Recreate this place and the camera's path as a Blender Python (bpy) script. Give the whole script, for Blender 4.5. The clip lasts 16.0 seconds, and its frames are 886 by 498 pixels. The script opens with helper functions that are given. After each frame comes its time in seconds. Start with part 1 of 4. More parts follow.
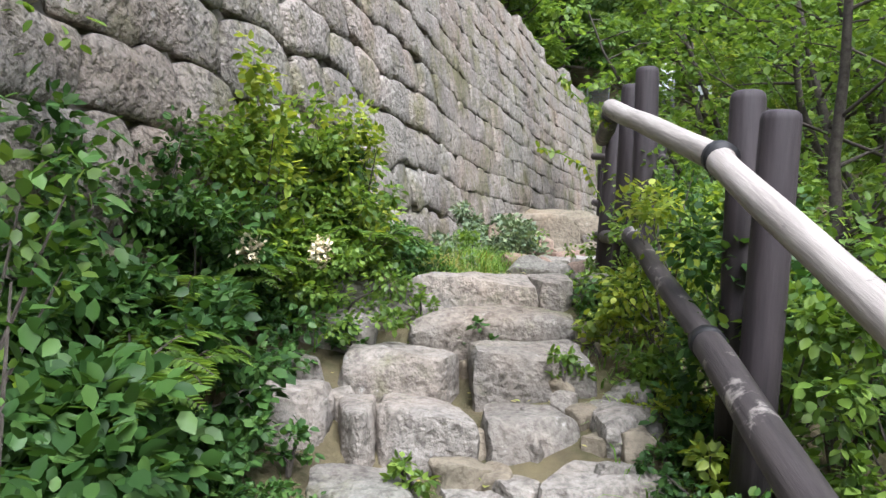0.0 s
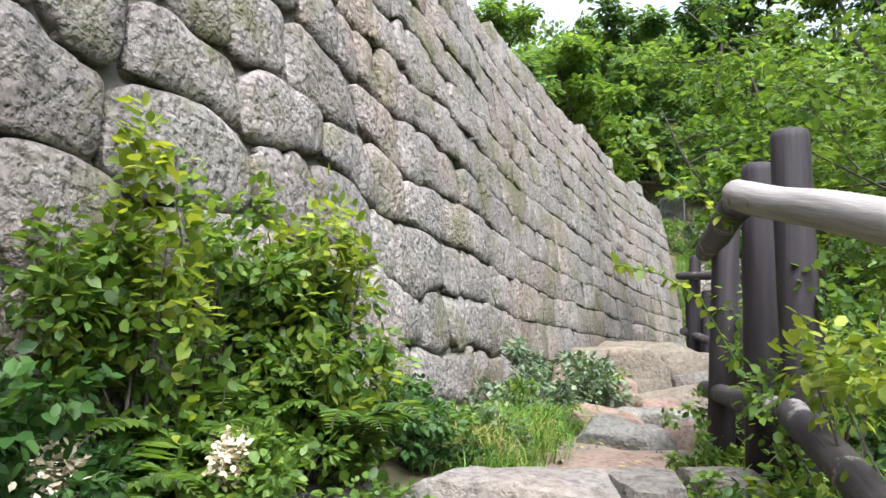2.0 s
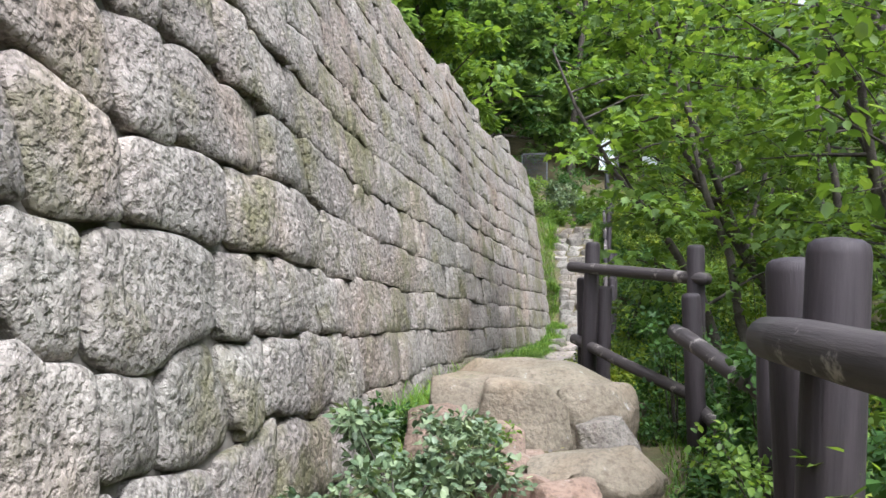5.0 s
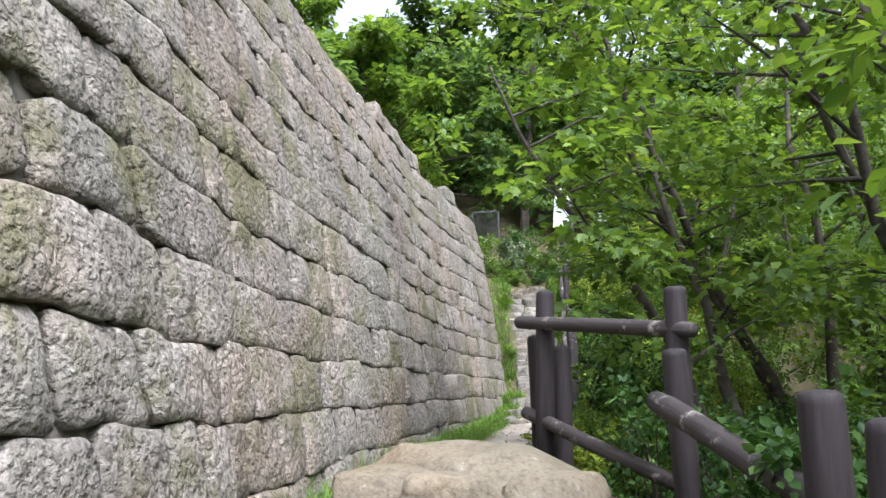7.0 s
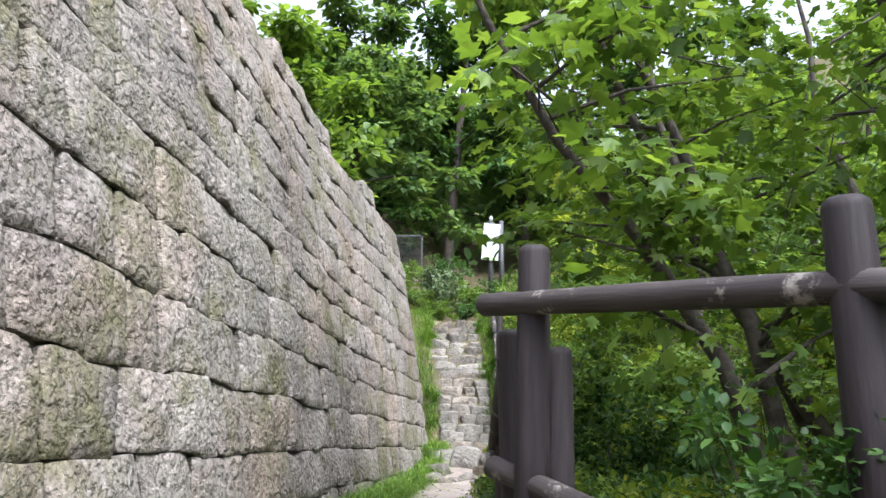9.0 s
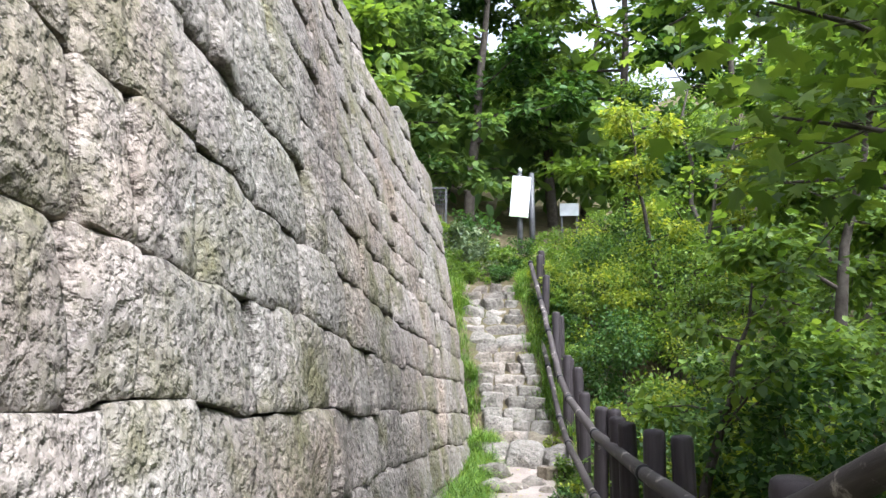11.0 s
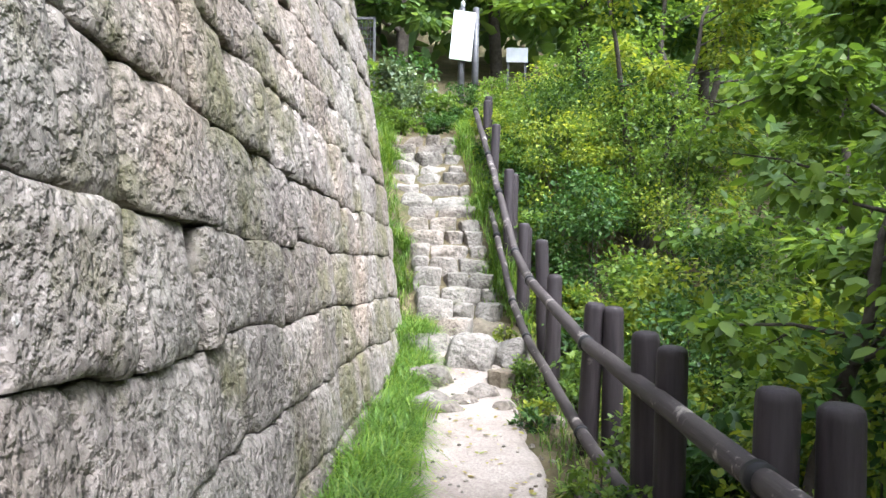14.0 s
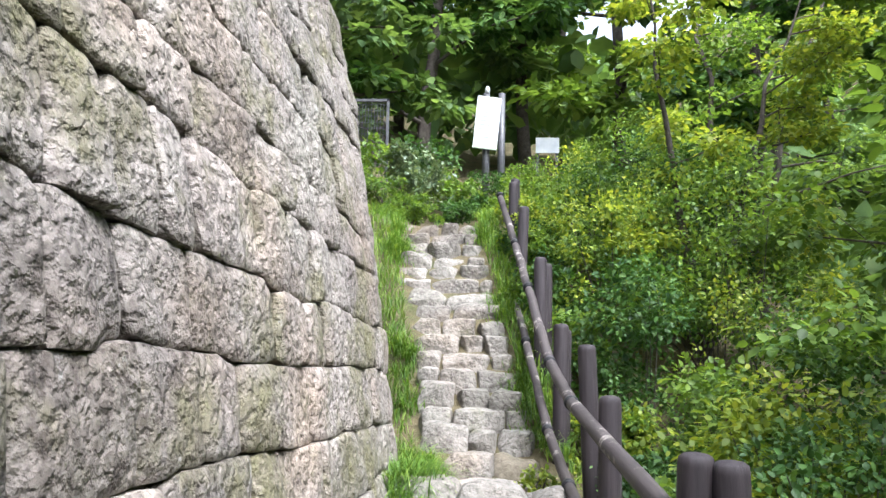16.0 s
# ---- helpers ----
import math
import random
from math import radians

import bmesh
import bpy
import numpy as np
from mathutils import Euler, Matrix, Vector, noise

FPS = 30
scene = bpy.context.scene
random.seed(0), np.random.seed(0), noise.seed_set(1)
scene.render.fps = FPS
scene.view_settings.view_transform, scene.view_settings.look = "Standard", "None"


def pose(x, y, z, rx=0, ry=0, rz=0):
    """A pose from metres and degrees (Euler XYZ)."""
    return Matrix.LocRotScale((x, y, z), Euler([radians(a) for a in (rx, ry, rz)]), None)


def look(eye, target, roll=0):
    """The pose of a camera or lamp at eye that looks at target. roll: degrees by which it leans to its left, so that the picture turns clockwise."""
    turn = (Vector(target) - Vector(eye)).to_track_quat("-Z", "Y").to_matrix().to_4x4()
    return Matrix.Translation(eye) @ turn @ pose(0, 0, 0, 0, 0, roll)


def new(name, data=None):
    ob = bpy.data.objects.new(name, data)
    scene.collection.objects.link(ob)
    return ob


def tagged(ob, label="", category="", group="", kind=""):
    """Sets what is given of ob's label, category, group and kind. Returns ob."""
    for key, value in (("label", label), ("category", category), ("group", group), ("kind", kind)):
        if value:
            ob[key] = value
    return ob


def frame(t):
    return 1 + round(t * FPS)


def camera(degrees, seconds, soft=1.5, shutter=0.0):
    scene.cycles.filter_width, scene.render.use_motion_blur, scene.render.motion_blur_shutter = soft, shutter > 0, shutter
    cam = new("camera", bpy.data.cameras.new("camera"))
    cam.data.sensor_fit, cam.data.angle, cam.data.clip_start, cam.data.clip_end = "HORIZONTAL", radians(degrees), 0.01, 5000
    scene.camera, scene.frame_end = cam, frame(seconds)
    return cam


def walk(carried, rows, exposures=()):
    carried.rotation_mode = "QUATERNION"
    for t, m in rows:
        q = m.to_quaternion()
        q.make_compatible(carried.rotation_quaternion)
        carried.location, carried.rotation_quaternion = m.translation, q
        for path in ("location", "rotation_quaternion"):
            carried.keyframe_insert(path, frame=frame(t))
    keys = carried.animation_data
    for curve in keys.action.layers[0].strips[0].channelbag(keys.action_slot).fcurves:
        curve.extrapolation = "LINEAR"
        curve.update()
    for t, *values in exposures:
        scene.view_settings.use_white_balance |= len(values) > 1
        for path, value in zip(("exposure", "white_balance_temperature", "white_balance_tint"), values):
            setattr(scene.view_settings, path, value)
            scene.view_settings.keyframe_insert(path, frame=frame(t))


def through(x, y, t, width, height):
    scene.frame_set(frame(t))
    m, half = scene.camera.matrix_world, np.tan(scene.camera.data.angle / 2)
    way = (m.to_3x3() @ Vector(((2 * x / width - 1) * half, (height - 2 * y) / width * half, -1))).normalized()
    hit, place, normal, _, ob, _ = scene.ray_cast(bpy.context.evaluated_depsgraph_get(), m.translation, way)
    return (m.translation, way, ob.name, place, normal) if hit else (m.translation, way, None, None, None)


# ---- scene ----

cam = camera(60.6, 16.0)
PATH = [
    (0, (4.385, -2.314, 1.944), (3.623, -0.467, 1.857), 1.8),
    (0.5, (4.414, -1.739, 2.118), (3.318, -0.071, 1.999), 0.6),
    (1, (4.302, -1.235, 2.078), (3.326, 0.51, 2.149), 2.6),
    (1.5, (4.111, -0.778, 2.073), (3.177, 0.987, 2.188), 2.3),
    (2, (3.796, -0.292, 2.121), (2.864, 1.462, 2.355), 0.8),
    (2.5, (3.506, 0.122, 2.292), (2.683, 1.933, 2.503), 1.2),
    (3, (3.284, 0.671, 2.347), (2.495, 2.5, 2.516), 1.8),
    (3.5, (3.056, 1.073, 2.502), (2.271, 2.908, 2.629), 1.9),
    (4, (2.871, 1.555, 2.63), (2.316, 3.473, 2.738), 2.2),
    (4.5, (2.856, 2.25, 2.812), (2.286, 4.165, 2.887), 2.1),
    (4.7, (2.763, 2.423, 2.871), (2.175, 4.333, 2.952), 1.2),
    (6.8, (2.543, 4.121, 2.865), (2.069, 6.045, 3.137), -0.8),
    (7, (2.574, 4.393, 2.819), (2.109, 6.318, 3.097), -1.0),
    (7.5, (2.552, 5.16, 2.84), (2.151, 7.073, 3.266), -0.5),
    (8, (2.292, 5.947, 2.66), (2.021, 7.875, 3.12), -0.0),
    (8.5, (2.074, 6.841, 2.556), (1.845, 8.777, 3.003), 0.6),
    (9, (1.847, 7.549, 2.571), (1.604, 9.491, 2.983), 0.3),
    (9.5, (1.66, 8.087, 2.657), (1.426, 10.034, 3.048), 0.8),
    (9.7, (1.561, 8.385, 2.658), (1.315, 10.332, 3.046), 0.8),
    (10.6, (0.98, 9.6, 2.86), (0.75, 11.55, 3.2), 0.5),
    (11.8, (0.361, 10.998, 2.876), (0.107, 12.971, 3.083), -0.1),
    (12, (0.308, 11.13, 2.86), (0.085, 13.112, 3.004), -0.3),
    (12.5, (0.213, 11.447, 2.996), (0.196, 13.446, 2.918), -0.9),
    (13, (0.338, 11.919, 2.917), (0.417, 13.913, 2.796), -1.3),
    (13.5, (0.398, 12.442, 2.924), (0.375, 14.44, 2.846), 0.9),
    (14, (0.462, 12.964, 2.984), (0.411, 14.963, 2.945), 1.1),
    (14.5, (0.55, 13.558, 2.926), (0.504, 15.556, 2.991), 1.7),
    (15, (0.563, 14.094, 2.902), (0.516, 16.092, 2.967), 0.1),
    (15.5, (0.603, 14.665, 2.906), (0.557, 16.661, 3.034), 0.6),
    (16, (0.608, 15.214, 2.934), (0.468, 17.194, 3.181), 1.2),
]
walk(cam, [(t, look(eye, target, roll)) for t, eye, target, roll in PATH], [(0.0, 1.75, 5750, 13), (0.5, 1.97, 5750, 13), (1.0, 2.2, 5750, 13), (2.0, 1.9, 5750, 13), (2.5, 1.82, 5750, 13), (4.0, 1.74, 5750, 13), (7.0, 1.75, 5750, 13), (9.5, 1.92, 5750, 13), (12.0, 2.15, 5750, 13), (13.5, 2.32, 5750, 13), (16.0, 2.2, 5750, 13)])

# ---------------------------------------------------------------- world and light
world = bpy.data.worlds.new("sky")
scene.world = world
world.use_nodes = True
wn = world.node_tree
sky = wn.nodes.new("ShaderNodeTexSky")
sky.sky_type = 'NISHITA'
sky.sun_disc = False
SUN_EL, SUN_AZ = 58.0, 140.0
sky.sun_elevation, sky.sun_rotation = radians(SUN_EL), radians(SUN_AZ)
sky.air_density, sky.dust_density, sky.ozone_density = 1.0, 6.0, 1.0
hs = wn.nodes.new("ShaderNodeHueSaturation")
hs.inputs["Saturation"].default_value = 0.35
wn.links.new(sky.outputs[0], hs.inputs["Color"])
wn.links.new(hs.outputs[0], wn.nodes["Background"].inputs[0])
wn.nodes["Background"].inputs[1].default_value = 0.15
sun_data = bpy.data.lights.new("sun", "SUN")
sun_data.energy, sun_data.angle, sun_data.color = 1.7, radians(28), (1.0, 0.97, 0.93)
sun = new("sun", sun_data)
a, e = radians(SUN_AZ), radians(SUN_EL)
sun.matrix_world = look((20 * math.sin(a) * math.cos(e), 20 * math.cos(a) * math.cos(e), 20 * math.sin(e)), (0, 0, 0))


# ---------------------------------------------------------------- materials
def material(name, rough=0.9, spec=0.3):
    m = bpy.data.materials.new(name)
    m.use_nodes = True
    b = m.node_tree.nodes["Principled BSDF"]
    b.inputs["Roughness"].default_value = rough
    b.inputs["Specular IOR Level"].default_value = spec
    return m, m.node_tree, b


def noise_node(nt, scale, detail=6, rough=0.6, coord=None):
    n = nt.nodes.new("ShaderNodeTexNoise")
    n.inputs["Scale"].default_value, n.inputs["Detail"].default_value, n.inputs["Roughness"].default_value = scale, detail, rough
    nt.links.new(coord, n.inputs["Vector"])
    return n.outputs["Fac"]


def ramp(nt, fac, stops):
    r = nt.nodes.new("ShaderNodeValToRGB")
    while len(r.color_ramp.elements) < len(stops):
        r.color_ramp.elements.new(0.5)
    for el, (p, c) in zip(r.color_ramp.elements, stops):
        el.position, el.color = p, (*c, 1) if len(c) == 3 else c
    nt.links.new(fac, r.inputs[0])
    return r.outputs[0]


def mixed(nt, kind, fac, a, b):
    m = nt.nodes.new("ShaderNodeMix")
    m.data_type, m.blend_type = 'RGBA', kind
    for sock, v in ((m.inputs[0], fac), (m.inputs[6], a), (m.inputs[7], b)):
        if isinstance(v, (int, float)):
            sock.default_value = v
        elif isinstance(v, tuple):
            sock.default_value = (*v, 1)
        else:
            nt.links.new(v, sock)
    return m.outputs[2]


def position(nt):
    return nt.nodes.new("ShaderNodeNewGeometry").outputs["Position"]


def bumped(nt, b, height, strength, distance):
    n = nt.nodes.new("ShaderNodeBump")
    n.inputs["Strength"].default_value, n.inputs["Distance"].default_value = strength, distance
    nt.links.new(height, n.inputs["Height"])
    nt.links.new(n.outputs[0], b.inputs["Normal"])


def stone_material(name, dark, light, moss, moss_low=0.56, pits=1.0, random_amount=0.35):
    """Weathered granite: mineral grain, pits with their shade painted in, broad stains, moss patches, each block a
    little different.
    """
    m, nt, b = material(name, 0.93, 0.2)
    p = position(nt)
    broad = noise_node(nt, 0.9, 5, 0.65, p)
    fine = noise_node(nt, 24, 8, 0.75, p)
    col = ramp(nt, broad, [(0.3, dark), (0.7, light)])
    speck = ramp(nt, fine, [(0.36, (0.5, 0.49, 0.48)), (0.5, (0.95, 0.94, 0.93)), (0.66, (1.2, 1.19, 1.18))])
    col = mixed(nt, 'MULTIPLY', 0.45, col, speck)
    # shade of the coarse pits, multiplied into the colour as dark mottles
    pit_shade = ramp(nt, noise_node(nt, 12, 5, 0.62, p), [(0.34, (0.42, 0.4, 0.38)), (0.47, (0.94, 0.93, 0.91)), (0.62, (1.16, 1.15, 1.14))])
    col = mixed(nt, 'MULTIPLY', min(1.0, 0.8 * pits), col, pit_shade)
    # a finer layer of painted shade, for small dents
    dent_shade = ramp(nt, noise_node(nt, 26, 2.5, 0.5, p), [(0.34, (0.55, 0.53, 0.51)), (0.45, (1, 1, 1)), (0.64, (1.06, 1.06, 1.05))])
    col = mixed(nt, 'MULTIPLY', min(1.0, 0.65 * pits), col, dent_shade)
    tint = ramp(nt, noise_node(nt, 0.55, 4, 0.6, p), [(0.35, (1.06, 0.97, 0.88)), (0.5, (1, 1, 1)), (0.65, (0.95, 1.0, 0.99))])
    col = mixed(nt, 'MULTIPLY', 1.0, col, tint)
    if random_amount:
        info = nt.nodes.new("ShaderNodeObjectInfo")
        tone = ramp(nt, info.outputs["Random"], [(0.0, (0.72, 0.7, 0.68)), (0.5, (1, 0.98, 0.95)), (1.0, (1.12, 1.1, 1.09))])
        col = mixed(nt, 'MULTIPLY', random_amount * 2, col, tone)
    green = ramp(nt, noise_node(nt, 1.3, 7, 0.7, p), [(moss_low, (0, 0, 0)), (moss_low + 0.14, (1, 1, 1))])
    col = mixed(nt, 'MIX', green, col, mixed(nt, 'MULTIPLY', 0.8, moss, speck))
    lichen = ramp(nt, noise_node(nt, 7, 6, 0.7, p), [(0.64, (0, 0, 0)), (0.7, (0.5, 0.5, 0.5))])
    col = mixed(nt, 'MIX', lichen, col, (0.36, 0.355, 0.33))
    nt.links.new(col, b.inputs["Base Color"])
    h = mixed(nt, 'ADD', 0.25, ramp(nt, noise_node(nt, 19, 3.5, 0.55, p), [(0.34, (0, 0, 0)), (0.6, (1, 1, 1))]), noise_node(nt, 60, 5, 0.7, p))
    bumped(nt, b, h, 1.0, 0.0165 * pits)
    return m


WALL_STONE = stone_material("granite_wall", (0.168, 0.151, 0.14), (0.282, 0.26, 0.233), (0.13, 0.122, 0.07), 0.495)
STEP_STONE = stone_material("granite_step", (0.132, 0.121, 0.106), (0.23, 0.218, 0.196), (0.11, 0.108, 0.058), 0.58, 0.7, 0.4)
ROCK = stone_material("path_rock", (0.12, 0.103, 0.075), (0.195, 0.17, 0.13), (0.15, 0.15, 0.08), 0.6, 0.4, 0.3)
CLAY = stone_material("clay_rock", (0.145, 0.1, 0.074), (0.225, 0.172, 0.138), (0.2, 0.16, 0.11), 0.6, 0.5, 0.3)

JOINT, nt, b = material("joint_fill", 0.98, 0.1)
p = position(nt)
nt.links.new(ramp(nt, noise_node(nt, 9, 5, 0.6, p), [(0.3, (0.1, 0.09, 0.078)), (0.7, (0.2, 0.185, 0.16))]), b.inputs["Base Color"])

EARTH, nt, b = material("earth", 0.97, 0.1)
p = position(nt)
soil = ramp(nt, noise_node(nt, 3, 8, 0.7, p), [(0.3, (0.06, 0.05, 0.03)), (0.7, (0.13, 0.11, 0.06))])
litter = ramp(nt, noise_node(nt, 1.1, 8, 0.75, p), [(0.5, (0, 0, 0)), (0.72, (1, 1, 1))])
nt.links.new(mixed(nt, 'MIX', litter, soil, (0.04, 0.055, 0.018)), b.inputs["Base Color"])
bumped(nt, b, noise_node(nt, 14, 8, 0.7, p), 0.8, 0.05)

DIRT, nt, b = material("trodden_path", 0.95, 0.15)
p = position(nt)
c1 = ramp(nt, noise_node(nt, 1.6, 7, 0.65, p), [(0.3, (0.22, 0.187, 0.158)), (0.7, (0.345, 0.308, 0.27))])
c1 = mixed(nt, 'MULTIPLY', 0.7, c1, ramp(nt, noise_node(nt, 45, 6, 0.8, p), [(0.35, (0.55, 0.52, 0.5)), (0.6, (1.1, 1.1, 1.1))]))
nt.links.new(c1, b.inputs["Base Color"])
bumped(nt, b, noise_node(nt, 30, 8, 0.7, p), 0.6, 0.02)


def timber_material(name, dark, light, worn, worn_from):
    """Painted round timber: streaks along the grain, paint worn through in patches."""
    m, nt, b = material(name, 0.7, 0.35)
    tc = nt.nodes.new("ShaderNodeTexCoord").outputs["Object"]
    mp = nt.nodes.new("ShaderNodeMapping")
    mp.inputs["Scale"].default_value = (22, 22, 1.6)
    nt.links.new(tc, mp.inputs["Vector"])
    streak = noise_node(nt, 1.5, 7, 0.65, mp.outputs[0])
    p = position(nt)
    col = ramp(nt, streak, [(0.3, dark), (0.7, light)])
    patch = ramp(nt, noise_node(nt, 5, 8, 0.7, p), [(worn_from, (0, 0, 0)), (worn_from + 0.07, (1, 1, 1))])
    col = mixed(nt, 'MIX', patch, col, mixed(nt, 'MULTIPLY', 0.6, worn, ramp(nt, streak, [(0.3, (0.5, 0.5, 0.5)), (0.7, (1.1, 1.1, 1.1))])))
    nt.links.new(col, b.inputs["Base Color"])
    bumped(nt, b, streak, 0.5, 0.01)
    return m


POST = timber_material("dark_painted_timber", (0.014, 0.011, 0.012), (0.036, 0.028, 0.03), (0.13, 0.11, 0.1), 0.68)
RAIL = timber_material("worn_painted_rail", (0.024, 0.019, 0.019), (0.06, 0.05, 0.047), (0.3, 0.27, 0.24), 0.57)
BARE = timber_material("bare_weathered_rail", (0.15, 0.13, 0.115), (0.33, 0.3, 0.27), (0.08, 0.065, 0.06), 0.62)

BARK, nt, b = material("bark", 0.92, 0.15)
p = position(nt)
nt.links.new(ramp(nt, noise_node(nt, 9, 8, 0.7, p), [(0.3, (0.03, 0.025, 0.02)), (0.7, (0.1, 0.088, 0.074))]), b.inputs["Base Color"])
bumped(nt, b, noise_node(nt, 30, 6, 0.7, p), 0.7, 0.02)


def leaf_material(name, dark, mid, light, through=0.5, gloss=0.35):
    """Leaves, each its own green, that let light through."""
    m, nt, b = material(name, 0.5, gloss)
    g = nt.nodes.new("ShaderNodeNewGeometry")
    col = ramp(nt, g.outputs["Random Per Island"], [(0.0, dark), (0.55, mid), (1.0, light)])
    clump = ramp(nt, noise_node(nt, 1.2, 4, 0.6, g.outputs["Position"]), [(0.3, (0.6, 0.66, 0.62)), (0.7, (1.25, 1.2, 1.0))])
    col = mixed(nt, 'MULTIPLY', 0.8, col, clump)
    nt.links.new(col, b.inputs["Base Color"])
    t = nt.nodes.new("ShaderNodeBsdfTranslucent")
    nt.links.new(mixed(nt, 'MULTIPLY', 1.0, col, (1.42, 1.32, 0.62)), t.inputs["Color"])
    mx = nt.nodes.new("ShaderNodeMixShader")
    mx.inputs[0].default_value = through
    nt.links.new(b.outputs[0], mx.inputs[1])
    nt.links.new(t.outputs[0], mx.inputs[2])
    nt.links.new(mx.outputs[0], nt.nodes["Material Output"].inputs["Surface"])
    return m


LEAF_DARK = leaf_material("leaf_dark", (0.022, 0.056, 0.015), (0.042, 0.1, 0.022), (0.08, 0.15, 0.038), 0.35, 0.25)
LEAF_MID = leaf_material("leaf_mid", (0.056, 0.108, 0.02), (0.108, 0.188, 0.032), (0.18, 0.27, 0.055), 0.5)
LEAF_YELLOW = leaf_material("leaf_yellow_green", (0.10, 0.16, 0.025), (0.19, 0.26, 0.035), (0.31, 0.35, 0.05), 0.5)
LEAF_GREY = leaf_material("leaf_grey_green", (0.06, 0.1, 0.055), (0.11, 0.16, 0.09), (0.19, 0.24, 0.14), 0.25, 0.5)
LEAF_FAR = leaf_material("leaf_far", (0.065, 0.12, 0.045), (0.1, 0.175, 0.06), (0.15, 0.23, 0.085), 0.5, 0.2)
GRASS = leaf_material("grass_blade", (0.055, 0.115, 0.018), (0.105, 0.205, 0.03), (0.2, 0.28, 0.06), 0.45)
DRY = leaf_material("dry_blade", (0.2, 0.17, 0.06), (0.28, 0.25, 0.09), (0.22, 0.28, 0.06), 0.4)
FLOWER, nt, b = material("cream_flower", 0.8, 0.1)
nt.links.new(ramp(nt, noise_node(nt, 30, 3, 0.5, position(nt)), [(0.3, (0.5, 0.38, 0.22)), (0.7, (0.78, 0.72, 0.55))]), b.inputs["Base Color"])
METAL, nt, b = material("dark_metal", 0.5, 0.5)
nt.links.new(ramp(nt, noise_node(nt, 12, 4, 0.5, position(nt)), [(0.3, (0.03, 0.032, 0.035)), (0.7, (0.07, 0.072, 0.075))]), b.inputs["Base Color"])
BOARD, nt, b = material("white_board", 0.45, 0.5)
nt.links.new(ramp(nt, noise_node(nt, 4, 5, 0.6, position(nt)), [(0.3, (0.42, 0.45, 0.46)), (0.7, (0.55, 0.58, 0.58))]), b.inputs["Base Color"])
PRINT, nt, b = material("grey_print", 0.6, 0.3)
b.inputs["Base Color"].default_value = (0.32, 0.36, 0.38, 1)
GREENBAND, nt, b = material("green_band", 0.5, 0.4)
b.inputs["Base Color"].default_value = (0.42, 0.62, 0.28, 1)


# ---------------------------------------------------------------- helpers
def mesh_of(name, verts, faces, mat, smooth=False):
    me = bpy.data.meshes.new(name)
    me.from_pydata([tuple(v) for v in verts], [], faces)
    me.materials.append(mat)
    if smooth:
        me.shade_smooth()
    return me


def fast_mesh(name, co, corners, mat, smooth=False):
    """co (n,3) floats; corners (m,k) indices, all faces with k corners."""
    me = bpy.data.meshes.new(name)
    m, k = corners.shape
    me.vertices.add(len(co))
    me.vertices.foreach_set("co", np.ascontiguousarray(co, dtype=np.float32).ravel())
    me.loops.add(m * k)
    me.loops.foreach_set("vertex_index", np.ascontiguousarray(corners, dtype=np.int32).ravel())
    me.polygons.add(m)
    me.polygons.foreach_set("loop_start", np.arange(0, m * k, k, dtype=np.int32))
    me.update(calc_edges=True)
    me.materials.append(mat)
    if smooth:
        me.shade_smooth()
    return me


def child(name, me, parent, label="", m=None):
    ob = new(name, me)
    ob.parent = parent
    if m is not None:
        ob.matrix_basis = m
    if label:
        tagged(ob, label)
    return ob


def thing(name, x, y, z, label, category, group="", kind=""):
    return tagged_at(new(name), x, y, z, label, category, group, kind)


def tagged_at(ob, x, y, z, label, category, group, kind):
    ob.matrix_basis = pose(x, y, z)
    return tagged(ob, label, category, group, kind)


def curve(knots):
    ks, vs = zip(*knots)

    def at(v):
        return float(np.interp(v, ks, vs))
    return at


def smooth(knots, width=0.8):
    """A rounded course through the knots."""
    f = curve(knots)
    offs = [(-1.0, 0.15), (-0.5, 0.22), (0.0, 0.26), (0.5, 0.22), (1.0, 0.15)]

    def at(v):
        return sum(w * f(v + o * width) for o, w in offs)
    return at


def sweep(points, radii, sides=10, seed=0, knobs=0.0, cap=True):
    """A tapered round bar along points."""
    pts = [Vector(p) for p in points]
    verts, faces = [], []
    rng = random.Random(seed)
    n = len(pts)
    for i, p in enumerate(pts):
        d = (pts[min(i + 1, n - 1)] - pts[max(i - 1, 0)]).normalized()
        s = d.cross(Vector((0.3, 0.2, 1)) if abs(d.z) < 0.9 else Vector((1, 0, 0))).normalized()
        u = s.cross(d)
        for k in range(sides):
            a = 2 * math.pi * k / sides
            r = radii[i] * (1 + knobs * rng.uniform(-1, 1))
            verts.append(p + r * (math.cos(a) * s + math.sin(a) * u))
    for i in range(n - 1):
        for k in range(sides):
            k2 = (k + 1) % sides
            faces.append((i * sides + k, i * sides + k2, (i + 1) * sides + k2, (i + 1) * sides + k))
    if cap:
        faces.append(tuple(range(sides - 1, -1, -1)))
        faces.append(tuple((n - 1) * sides + k for k in range(sides)))
    return verts, faces


def joined(*pieces):
    verts, faces = [], []
    for v, f in pieces:
        o = len(verts)
        verts += list(v)
        faces += [tuple(i + o for i in face) for face in f]
    return verts, faces


